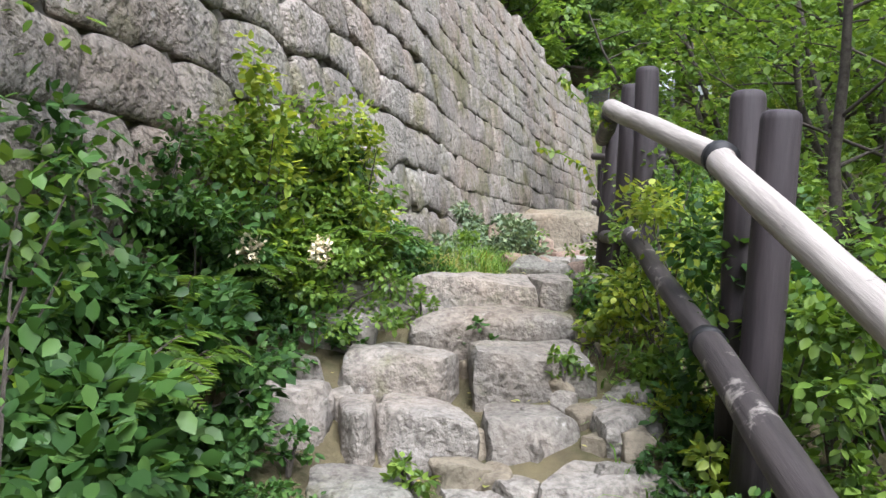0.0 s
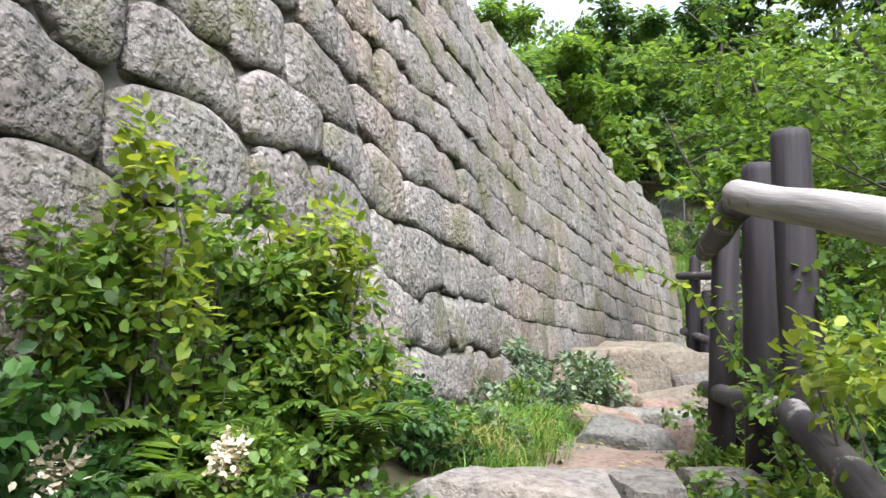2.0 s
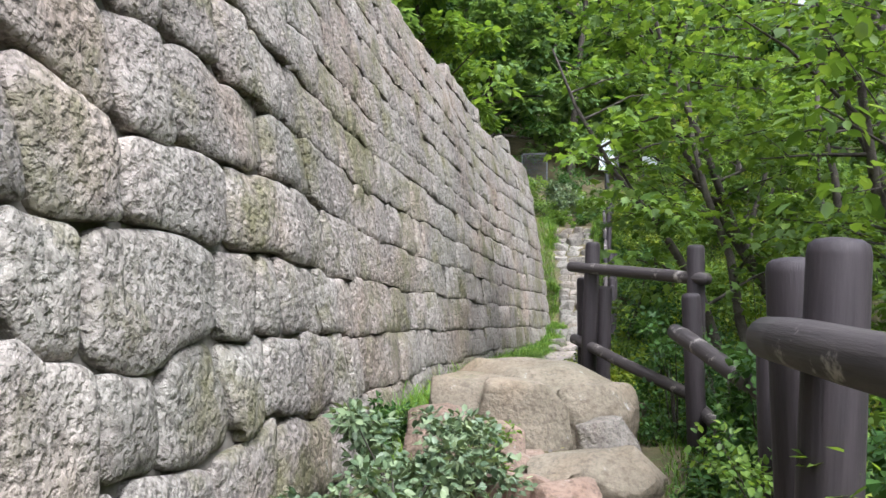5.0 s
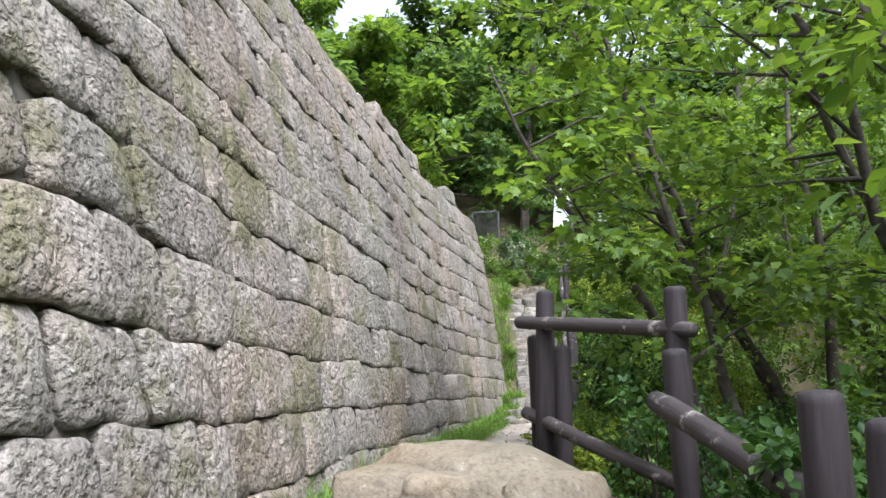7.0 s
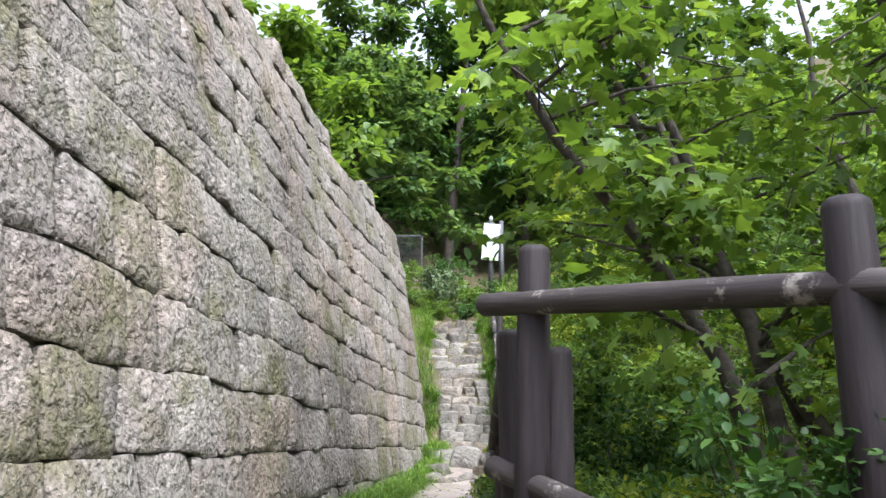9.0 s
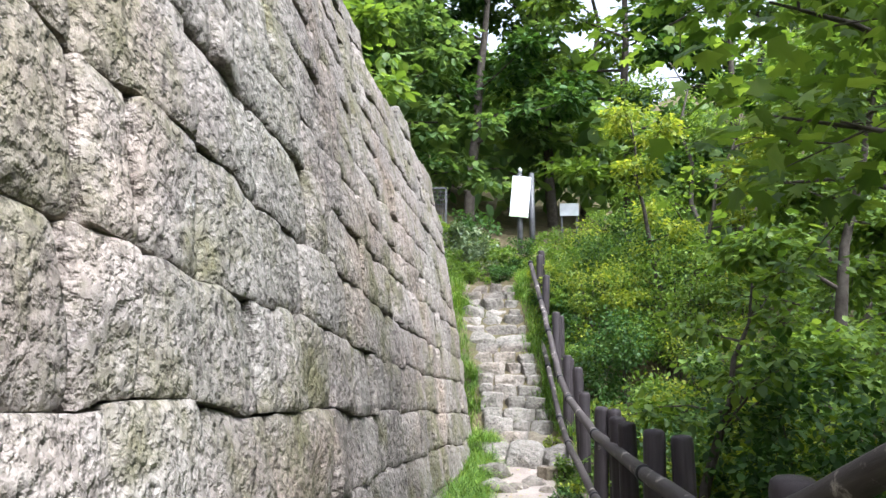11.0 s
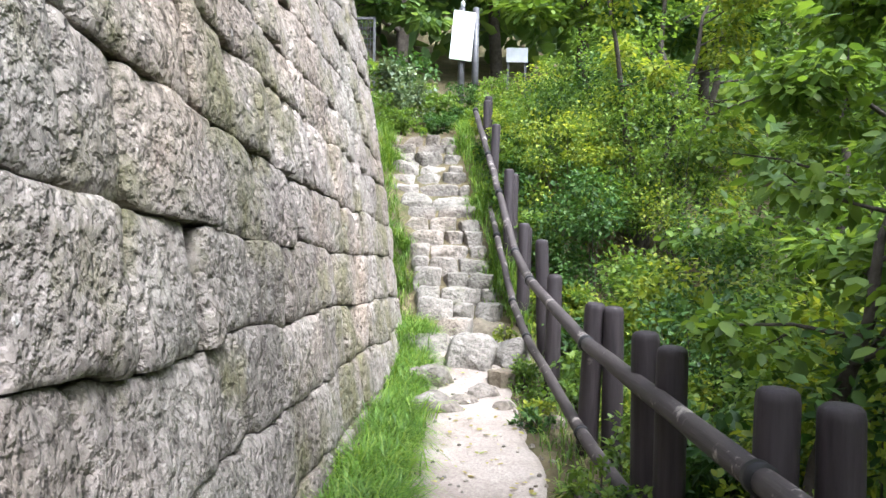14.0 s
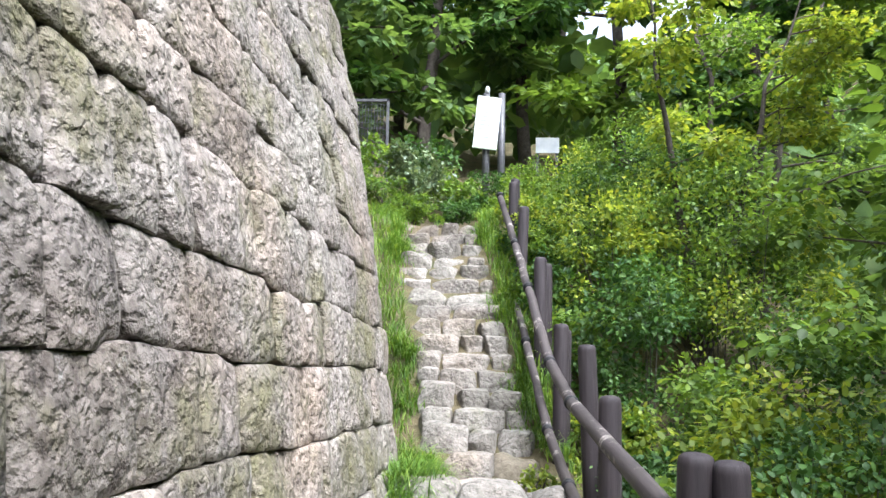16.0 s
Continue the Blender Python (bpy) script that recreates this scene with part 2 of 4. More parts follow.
# ---------------------------------------------------------------- the lie of the land
path_x = smooth([(-9, 5.9), (-2.3, 4.4), (0.4, 3.42), (1.45, 3.05), (3.1, 2.5), (5, 2.4), (7.5, 1.95), (9.5, 1.1), (11.5, 0.62), (15.5, 0.64), (20, 0.6), (22.9, 0.5), (27, -0.25), (33, -0.2), (60, 1)], 0.5)
path_z = curve([(-9, 0.2), (-2.3, 0.44), (0.2, 0.46), (0.9, 0.58), (1.45, 0.74), (2.1, 0.92), (2.5, 1.08), (3.1, 1.3), (5, 1.32), (7.5, 1.2), (9.3, 1.42), (11, 1.4), (15.5, 1.45), (20, 1.42), (22.4, 1.8), (22.9, 1.85), (27, 4.72), (29, 5.1), (33, 6.5), (45, 10.5), (120, 26)])
fence_x = curve([(-9, 6.3), (-1, 4.8), (0.8, 4.35), (2.9, 3.6), (4.9, 3.2), (7, 3.05), (9.8, 2.95), (11.8, 1.65), (13, 1.52), (18.4, 1.42), (22.3, 1.2), (27, 0.75), (33, 1.5), (60, 4)])
wall_x = smooth([(-14, 3.6), (-8, 2.6), (-3, 1.85), (1.3, 1.13), (4.1, 0.66), (5.8, 0.36), (7, 0.22), (8.1, 0.04), (9.2, -0.15), (10.35, -0.31), (11.5, -0.4), (12.9, -0.41), (14.3, -0.43), (16, -0.5), (18, -0.5), (19.6, -0.46), (21, -0.42), (22.5, -0.42), (23.2, -0.7), (24.5, -1.7), (27, -4.2), (30, -8)], 0.5)
wall_top = curve([(-14, 9.2), (-2, 8.4), (5, 7.6), (12.4, 7.1), (22.5, 6.1), (30, 6.4)])


def batter(z):
    """How far the wall's face leans back at a height, from where it stands at z = 3."""
    return 0.14 * (z - 3) + (0.012 * (z - 3) ** 2 if z > 3 else 0)


def ground_z(x, y):
    c, f, zp = path_x(y), fence_x(y), path_z(y)
    z = zp
    if x > f + 0.15:
        d = x - f - 0.15
        z = zp - 0.15 - 0.55 * min(d, 9) + 0.42 * max(0, d - 14)
        z += 0.3 * noise.noise((x * 0.35, y * 0.35, 2)) * min(1, d)
    elif x < c - 0.4:
        d = c - 0.4 - x
        if y < 5:
            z += 0.32 * min(d, 1.4) * min(1, (5 - y) / 2)
        elif y > 24:
            z += 0.35 * min(d, 12)
    back = wall_x(y) - batter(wall_top(y)) - 0.75
    if x < back and y < 25:
        z = max(z, wall_top(y) - 0.9 + 0.35 * max(0, back - 1.5 - x) if x < back - 0.4 else z)
    far = math.hypot(x - 1, y - 8)
    z += 0.04 * noise.noise((x * 1.3, y * 1.3, 5)) + (0.3 * max(0, far - 45) if far > 45 else 0)
    return z


def grid_axis(lo, hi, fine_lo, fine_hi, fine, coarse):
    a = list(np.arange(lo, fine_lo, coarse)) + list(np.arange(fine_lo, fine_hi, fine)) + list(np.arange(fine_hi, hi + coarse, coarse))
    return a


gx = grid_axis(-90, 110, -4, 9, 0.22, 4.0)
gy = grid_axis(-70, 130, -8, 34, 0.22, 4.0)
gv = [(x, y, ground_z(x, y)) for y in gy for x in gx]
gf = np.array([(j * len(gx) + i, j * len(gx) + i + 1, (j + 1) * len(gx) + i + 1, (j + 1) * len(gx) + i) for j in range(len(gy) - 1) for i in range(len(gx) - 1)])
ground = tagged(new("ground", fast_mesh("ground", np.array(gv), gf, EARTH, True)), "dark forest soil with leaf litter and moss", "ground", kind="structure")


def path_strip(name, y0, y1, left, right, lift, mat, label, seed):
    """A trodden strip with ragged edges, a little above the soil."""
    ys = np.arange(y0, y1 + 0.01, 0.12)
    v, f = [], []
    n = 14
    for y in ys:
        lw = left + 0.07 * noise.noise((y * 1.1, 3, seed)) + 0.05 * noise.noise((y * 4, 7, seed))
        rw = right + 0.07 * noise.noise((y * 1.2, 9, seed)) + 0.05 * noise.noise((y * 4.2, 1, seed))
        c = path_x(y)
        for i in range(n + 1):
            s = i / n
            x = c - lw + (lw + rw) * s
            edge = min(s, 1 - s) * n
            z = ground_z(x, y) + (lift if edge >= 1 else -0.05) + 0.018 * noise.noise((x * 5, y * 5, seed))
            v.append((x, y, z))
    for j in range(len(ys) - 1):
        for i in range(n):
            a = j * (n + 1) + i
            f.append((a, a + 1, a + n + 2, a + n + 1))
    return tagged(new(name, mesh_of(name, v, f, mat, True)), label, "path", kind="structure")


path_strip("path", 10.2, 22.0, 0.56, 0.5, 0.03, DIRT, "pale trodden sandy footpath beside the wall", 4)
path_strip("path", 2.9, 10.1, 0.55, 0.6, 0.025, CLAY, "worn reddish clay and rock footpath", 6)
path_strip("path", -9.0, 1.0, 0.5, 0.5, 0.02, EARTH, "worn earth footpath at the foot of steps", 8)


# ---------------------------------------------------------------- fortress wall
def face(y, z, out=0.0):
    """A point on the wall's face, out metres proud of it."""
    d = 0.05
    t = Vector((wall_x(y + d) - wall_x(y - d), 2 * d)).normalized()
    return Vector((wall_x(y) - batter(z) + t.y * out, y - t.x * out, z + 0.12 * out))


def old_part(y):
    """1 in the older, rougher masonry at the start of the wall, 0 in the squared courses, with a short passage between."""
    return min(1.0, max(0.0, (9.0 - y) / 1.4))


def jog(k, y):
    """The little steps in a bed joint where a taller stone stands beside a lower one."""
    q = y / 0.95 + k * 0.37
    i = math.floor(q)
    t = min(1.0, (q - i) / 0.14)
    t = t * t * (3 - 2 * t)
    v0, v1 = (noise.noise((n * 7.31 + 0.5, k * 3.17 + 0.5, 11.5)) for n in (i - 1, i))
    return v0 + (v1 - v0) * t


def course_z(k, y):
    """The bed joint under course k: stepped and wavy, sinking along the wall; rougher in the older part."""
    old = old_part(y)
    h = min(0.53, max(0.41, 0.44 + 0.013 * (15 - y)))
    z = 2.60 - 0.052 * (y - 15) + h * (k - 4) + 0.07 * noise.noise((k * 4.7, 0.3, 8))
    z += (0.035 + 0.09 * old) * noise.noise((y * (0.7 + 0.5 * old), k * 3.7, 0)) + 0.016 * noise.noise((y * 2.6, k * 5.1, 4))
    return z + (0.055 + 0.05 * old) * jog(k, y)


def block_mesh(k, y0, y1, lean0, lean1, rng, nu=14, nv=9):
    """One wall block: an uneven, slightly bulging face with worn arrises, corners knocked off, and sides that run back."""
    ym = (y0 + y1) / 2
    old = old_part(ym)
    gap = rng.uniform(0.001, 0.004) + 0.003 * old
    proud = rng.uniform(-0.012, 0.014) + old * rng.uniform(-0.012, 0.016)
    sx, sz = rng.uniform(0, 50), rng.uniform(0, 50)
    corner = [(rng.uniform(0.0, 0.03) + old * rng.uniform(0.0, 0.07)) for _ in range(4)]
    tilt_y, tilt_z = rng.uniform(-0.02, 0.02), rng.uniform(-0.012, 0.012)
    ref = face(ym, course_z(k, ym))
    v, f = [], []
    for j in range(nv + 1):
        t = 0.5 - 0.5 * math.cos(math.pi * j / nv)
        for i in range(nu + 1):
            q = i / nu
            s = 0.45 * q + 0.55 * (0.5 - 0.5 * math.cos(math.pi * q))
            u, w = 2 * s - 1, 2 * t - 1
            cut = corner[(2 if w > 0 else 0) + (1 if u > 0 else 0)] * (abs(u) ** 5) * (abs(w) ** 5)
            bow = (0.012 + 0.03 * old) * noise.noise((sx, t * 1.6, 5 if s < 0.5 else 9)) * abs(u)
            y = y0 + gap + lean0 * (t - 0.5) + (y1 - y0 - 2 * gap + (lean1 - lean0) * (t - 0.5)) * s + bow
            y -= cut * (1 if u > 0 else -1)
            lo, hi = course_z(k, y) + gap, course_z(k + 1, y) - gap
            z = lo + (hi - lo) * t - cut * 0.8 * (1 if w > 0 else -1)
            edge = max(abs(u), abs(w))
            bulge = (0.012 + 0.012 * old) * (1 - u ** 4) * (1 - w ** 4) - (0.008 + 0.005 * old) * edge ** 26 - 0.014 * abs(u) ** 20 - 0.15 * cut
            rough = 0.03 * noise.noise((y * 3 + sx, z * 3 + sz, 1)) + 0.016 * noise.noise((y * 8 + sx, z * 8, 2)) + 0.007 * noise.noise((y * 19, z * 19 + sx, 6))
            v.append(face(y, z, proud + bulge + rough + tilt_y * u + tilt_z * w) - ref)
    w = nu + 1
    for j in range(nv):
        for i in range(nu):
            f.append((j * w + i, j * w + i + 1, (j + 1) * w + i + 1, (j + 1) * w + i))
    rim = [i for i in range(w)] + [j * w + nu for j in range(1, nv + 1)] + [nv * w + i for i in range(nu - 1, -1, -1)] + [j * w for j in range(nv - 1, 0, -1)]
    o = len(v)
    inward = face(y0, course_z(k, y0), -0.16) - face(y0, course_z(k, y0))
    v += [v[i] for i in rim] + [v[i] + inward for i in rim]
    n = len(rim)
    f += [(o + i, o + n + i, o + n + (i + 1) % n, o + (i + 1) % n) for i in range(n)]
    return v, f, ref


core_v, core_f = [], []
ys = np.arange(-14, 30.01, 0.4)
for y in ys:
    top = wall_top(y) - 0.75
    for z, o in ((0.0, -0.07), (2.0, -0.07), (3.5, -0.07), (5.0, -0.07), (top, -0.07), (top, -1.4), (0.0, -1.4)):
        core_v.append(face(y, z, o))
for j in range(len(ys) - 1):
    for i in range(7):
        a, b2 = j * 7 + i, j * 7 + (i + 1) % 7
        core_f.append((a, b2, b2 + 7, a + 7))
core_f += [tuple(range(6, -1, -1)), tuple((len(ys) - 1) * 7 + i for i in range(7))]
wall = tagged(new("wall_west", mesh_of("wall_core", core_v, core_f, JOINT)), "tall battered fortress wall of rough granite blocks", "wall", kind="structure")


# ---------------------------------------------------------------- leaves
LEAF = np.array([(0, 0, 0), (0.28, 0.22, 0.06), (0.3, 0.62, 0.05), (0, 1, -0.06), (-0.3, 0.62, 0.05), (-0.28, 0.22, 0.06)], dtype=np.float32)
LEAF_TRI = np.array([(0, 1, 2), (0, 2, 3), (0, 3, 4), (0, 4, 5)])
SLIM = LEAF * np.array([0.62, 1, 1], dtype=np.float32)
MAPLE = np.array([(0, 0, 0), (0.5, 0.28, 0.02), (0.26, 0.5, 0.05), (0.42, 0.8, 0), (0.13, 0.72, 0.05), (0, 1.05, -0.06), (-0.13, 0.72, 0.05), (-0.42, 0.8, 0), (-0.26, 0.5, 0.05), (-0.5, 0.28, 0.02)], dtype=np.float32)
MAPLE_TRI = np.array([(0, 1, 2), (2, 3, 4), (0, 2, 4), (0, 4, 5), (0, 5, 6), (0, 6, 8), (6, 7, 8), (0, 8, 9)])


def leaves_at(points, dirs, sizes, rng, shape=LEAF, tris=LEAF_TRI, flat=0.6):
    """Leaves at points, their tips along dirs, faces turned mostly to the sky."""
    n = len(points)
    d = dirs / np.linalg.norm(dirs, axis=1, keepdims=True)
    up = rng.normal(0, 1 - flat, (n, 3)) + np.array([0, 0, 1.0])
    s = np.cross(d, up)
    s /= np.linalg.norm(s, axis=1, keepdims=True) + 1e-6
    u = np.cross(s, d)
    local = shape[None] * sizes[:, None, None]
    co = points[:, None] + local[..., :1] * s[:, None] + local[..., 1:2] * d[:, None] + local[..., 2:] * u[:, None]
    k = len(shape)
    faces = (tris[None] + (np.arange(n) * k)[:, None, None]).reshape(-1, 3)
    return co.reshape(-1, 3), faces


def clump_points(rng, n, centres, spread):
    which = rng.integers(0, len(centres), n)
    off = rng.normal(0, 1, (n, 3))
    off /= np.linalg.norm(off, axis=1, keepdims=True)
    off *= (rng.random((n, 1)) ** 0.45)
    return centres[which] + off * spread[which], off


def bush(x, y, h, r, n, size, mat, label, seed, stems=7, shape=LEAF, tris=LEAF_TRI, name="shrub", clumps=26, sink=0.0, lean=(0, 0)):
    """A shrub: thin stems from one root and leaf clumps on them."""
    rng = np.random.default_rng(seed)
    z0 = ground_z(x, y) - sink
    root = thing(name, x, y, z0, label, "shrub", "undergrowth")
    pieces = []
    cs = []
    for i in range(clumps):
        a, q = rng.uniform(0, 6.283), rng.random() ** 0.6
        zz = h * rng.uniform(0.15, 1.0)
        rr = r * q * (1.15 - 0.55 * (zz / h) ** 2)
        cs.append((rr * math.cos(a) + lean[0] * zz, rr * math.sin(a) + lean[1] * zz, zz))
    cs = np.array(cs)
    for i in range(stems):
        c = cs[i % clumps]
        mid = (c[0] * 0.35 + rng.normal(0, 0.03), c[1] * 0.35 + rng.normal(0, 0.03), c[2] * 0.55)
        pieces.append(sweep([(0, 0, -0.05), mid, tuple(c)], [0.012, 0.008, 0.003], 5, seed + i, 0, False))
    child("stem", mesh_of("stem", *joined(*pieces), BARK), root)["kind"] = "stuff"
    sp = np.stack([np.full(clumps, 0.26 * r), np.full(clumps, 0.26 * r), np.full(clumps, 0.11 * h)], 1) * rng.uniform(0.7, 1.3, (clumps, 1))
    pts, off = clump_points(rng, n, cs, sp)
    pts[:, 2] = np.maximum(pts[:, 2], 0.02)
    d = off + np.array([0, 0, -0.15]) + rng.normal(0, 0.45, (n, 3)) + 0.25 * pts / (r + 0.01) * np.array([1, 1, 0])
    co, f = leaves_at(pts, d, size * rng.uniform(0.55, 1.25, n), rng, shape, tris)
    child("leaves", fast_mesh("leaves", co, f, mat), root)["kind"] = "stuff"
    return root


def fern(x, y, size, seed, fronds=11, z=None):
    """A fern: arching fronds with rows of narrow leaflets."""
    rng = np.random.default_rng(seed)
    root = thing("fern", x, y, (ground_z(x, y) if z is None else z), "green fern with arching feathery fronds", "fern", "undergrowth")
    P, D, S, pieces = [], [], [], []
    for k in range(fronds):
        a = 6.283 * k / fronds + rng.normal(0, 0.25)
        L, rise = size * rng.uniform(0.75, 1.2), rng.uniform(0.5, 0.95)
        line = []
        for i in range(22):
            t = (i + 1) / 22
            q = np.array([math.cos(a) * L * t, math.sin(a) * L * t, L * (rise * 1.6 * t - 1.35 * rise * t * t) + 0.08 * size])
            line.append(q)
            side = np.array([-math.sin(a), math.cos(a), 0.0])
            w = 0.26 * L * math.sin(math.pi * min(1, 0.12 + 0.9 * t)) + 0.02
            for sgn in (-1, 1):
                P.append(q)
                D.append(side * sgn + 0.45 * np.array([math.cos(a), math.sin(a), -0.15]) + rng.normal(0, 0.06, 3))
                S.append(w)
        pieces.append(sweep([(0, 0, 0)] + [tuple(q) for q in line[::4]], [0.006] * 4 + [0.003] * 3, 4, seed, 0, False))
    co, f = leaves_at(np.array(P), np.array(D), np.array(S), rng, LEAF * np.array([0.42, 1, 1], dtype=np.float32), LEAF_TRI, 0.85)
    child("frond", fast_mesh("frond", co, f, LEAF_MID), root)["kind"] = "stuff"
    child("stalk", mesh_of("stalk", *joined(*pieces), BARK), root)
    return root


def blades(points, rng, length, width, lean, droop=0.5):
    """Grass blades of three joints each."""
    n = len(points)
    a = rng.uniform(0, 6.283, n)
    L = length * rng.uniform(0.5, 1.25, n)
    out = np.stack([np.cos(a), np.sin(a), np.zeros(n)], 1) + np.array(lean)
    side = np.stack([-np.sin(a), np.cos(a), np.zeros(n)], 1) * (width * rng.uniform(0.6, 1.2, n))[:, None]
    bend = rng.uniform(0.35, 1.05, n)[:, None]
    co = []
    for t, w in ((0, 1.0), (0.45, 0.85), (0.8, 0.5), (1.0, 0.0)):
        c = points + out * bend * (L[:, None] * t * t) + np.array([0, 0, 1.0]) * (L[:, None] * (t - droop * bend * t * t * t))
        co += [c - side * w, c + side * w] if w else [c]
    co = np.stack(co, 1)
    tri = np.array([(0, 1, 3), (0, 3, 2), (2, 3, 5), (2, 5, 4), (4, 5, 6)])
    f = (tri[None] + (np.arange(n) * 7)[:, None, None]).reshape(-1, 3)
    return co.reshape(-1, 3), f


def grass_patch(name, pts, rng, length, width, mat, label, lean=(0, 0, 0), droop=0.5):
    co, f = blades(np.array(pts), rng, length, width, lean, droop)
    return tagged(new(name, fast_mesh(name, co, f, mat)), label, "grass", kind="stuff")


def tree(x, y, height, lean, trunk_r, crown_r, n, size, mat, label, seed, stems=1, crown_from=0.45, shape=LEAF, tris=LEAF_TRI, limbs=9, z=None):
    """A tree: one or more leaning tapered stems, limbs, twigs, and a crown of separate leaves in uneven sprays."""
    rng = np.random.default_rng(seed)
    z0 = (ground_z(x, y) if z is None else z) - 0.15
    root = thing("tree", x, y, z0, label, "tree", "trees on the slope")
    pieces, cs = [], []
    for s in range(stems):
        a = rng.uniform(0, 6.283)
        fan = 0.0 if stems == 1 else 0.22 * height
        tip = np.array([lean[0] + fan * math.cos(a), lean[1] + fan * math.sin(a), height * rng.uniform(0.85, 1.0)])
        line = [np.array([0, 0, -0.1])]
        for i in range(1, 9):
            t = i / 8
            line.append(np.array([tip[0] * t ** 1.25, tip[1] * t ** 1.25, tip[2] * t]) + rng.normal(0, 0.018 * height, 3) * (1, 1, 0.3) * t)
        rad = [trunk_r * (1.25 - 1.1 * i / 8) for i in range(9)]
        pieces.append(sweep([tuple(q) for q in line], rad, 9, seed + s, 0.06, False))
        for k in range(limbs):
            t = crown_from * 0.75 + (1.0 - crown_from * 0.75) * (k + rng.random()) / limbs
            i = min(7, int(t * 8))
            p0 = line[i] + (line[i + 1] - line[i]) * (t * 8 - i)
            b2 = rng.uniform(0, 6.283)
            L = crown_r * rng.uniform(0.55, 1.15) * (1.15 - 0.6 * t)
            dirv = np.array([math.cos(b2), math.sin(b2), rng.uniform(0.05, 0.6)])
            p1 = p0 + dirv * L * 0.5 + rng.normal(0, 0.05 * L, 3)
            p2 = p0 + dirv * L + np.array([0, 0, -0.08 * L])
            pieces.append(sweep([tuple(p0), tuple(p1), tuple(p2)], [trunk_r * 0.42 * (1.1 - 0.7 * t), trunk_r * 0.25 * (1.1 - 0.7 * t), 0.006], 6, seed + k, 0.05, False))
            for m in range(4):
                u = 0.4 + 0.2 * m + rng.uniform(-0.06, 0.06)
                q = p0 + (p2 - p0) * u + rng.normal(0, 0.12 * L, 3)
                w = p0 + (p2 - p0) * min(1, u * 0.85)
                pieces.append(sweep([tuple(w), tuple(q)], [0.008, 0.003], 4, seed, 0, False))
                cs.append(q)
            cs.append(p2)
    child("trunk", mesh_of("trunk", *joined(*pieces), BARK, True), root)
    cs = np.array(cs)
    sp = np.stack([rng.uniform(0.14, 0.3, len(cs)) * crown_r, rng.uniform(0.14, 0.3, len(cs)) * crown_r, rng.uniform(0.05, 0.13, len(cs)) * crown_r], 1)
    pts, off = clump_points(rng, n, cs, sp)
    d = off * np.array([1, 1, 0.3]) + rng.normal(0, 0.3, (n, 3)) + np.array([0, 0, -0.25])
    co, f = leaves_at(pts, d, size * rng.uniform(0.6, 1.3, n), rng, shape, tris, 0.7)
    child("crown", fast_mesh("crown", co, f, mat), root)["kind"] = "stuff"
    return root


# ---------------------------------------------------------------- stone steps and rocks
def rock_mesh(name, w, d, h, mat, seed, square=0.5, cuts=6, rough=0.05, facets=4):
    """A worn block, w along x, d along y, h high, its top at z = 0: rounded arrises, uneven faces, a chipped edge."""
    bm = bmesh.new()
    bmesh.ops.create_cube(bm, size=2.0)
    bmesh.ops.subdivide_edges(bm, edges=bm.edges[:], cuts=cuts, use_grid_fill=True)
    e = 4 + 10 * square
    sx, sy = seed * 1.7, seed * 2.3
    taper = random.Random(seed)
    tx, ty = taper.uniform(-0.1, 0.1), taper.uniform(-0.1, 0.1)
    planes = []
    for _ in range(facets):
        planes.append((Vector((taper.uniform(-1, 1), taper.uniform(-1, 0.6), taper.uniform(-0.35, 1))).normalized(), taper.uniform(0.44, 0.56)))
    for v in bm.verts:
        p = v.co.copy()
        n = (abs(p.x) ** e + abs(p.y) ** e + abs(p.z) ** e) ** (1 / e)
        p = p / n
        p.x *= 1 + tx * p.y + 0.08 * p.z * tx
        p.y *= 1 + ty * p.x
        q = Vector((p.x * w / 2, p.y * d / 2, p.z * h / 2))
        k = min(w, d, h * 2.2)
        a = noise.noise_vector((q.x * 3 / (k + 0.25) + sx, q.y * 3 / (k + 0.25) + sy, q.z * 3 / (k + 0.25)))
        b3 = noise.noise_vector((q.x * 9 + sy, q.y * 9 + sx, q.z * 9))
        q += a * rough * k * 1.6 + b3 * rough * k * 0.4
        for nrm, off in planes:
            over = q.x * nrm.x / w + q.y * nrm.y / d + q.z * nrm.z / h - off
            if over > 0:
                q -= Vector((nrm.x * w, nrm.y * d, nrm.z * h)) * over * 0.92
        q.z -= h / 2
        v.co = q
    me = bpy.data.meshes.new(name)
    bm.to_mesh(me)
    bm.free()
    me.materials.append(mat)
    me.shade_smooth()
    me.set_sharp_from_angle(angle=radians(38))
    return me


def stair(name, label):
    return thing(name, 0, 0, 0, label, "stairs", kind="structure")


def step_block(parent, x, y, top, w, d, h, turn, mat, seed, square=0.5, rough=0.05):
    rr = random.Random(seed)
    return child("step_stone", rock_mesh("step_stone", w, d, h, mat, seed, square, 8, rough, 3), parent, "",
                 pose(x, y, top, rr.uniform(-2.5, 2.5), rr.uniform(-2.5, 2.5), turn + rr.uniform(-4, 4)))


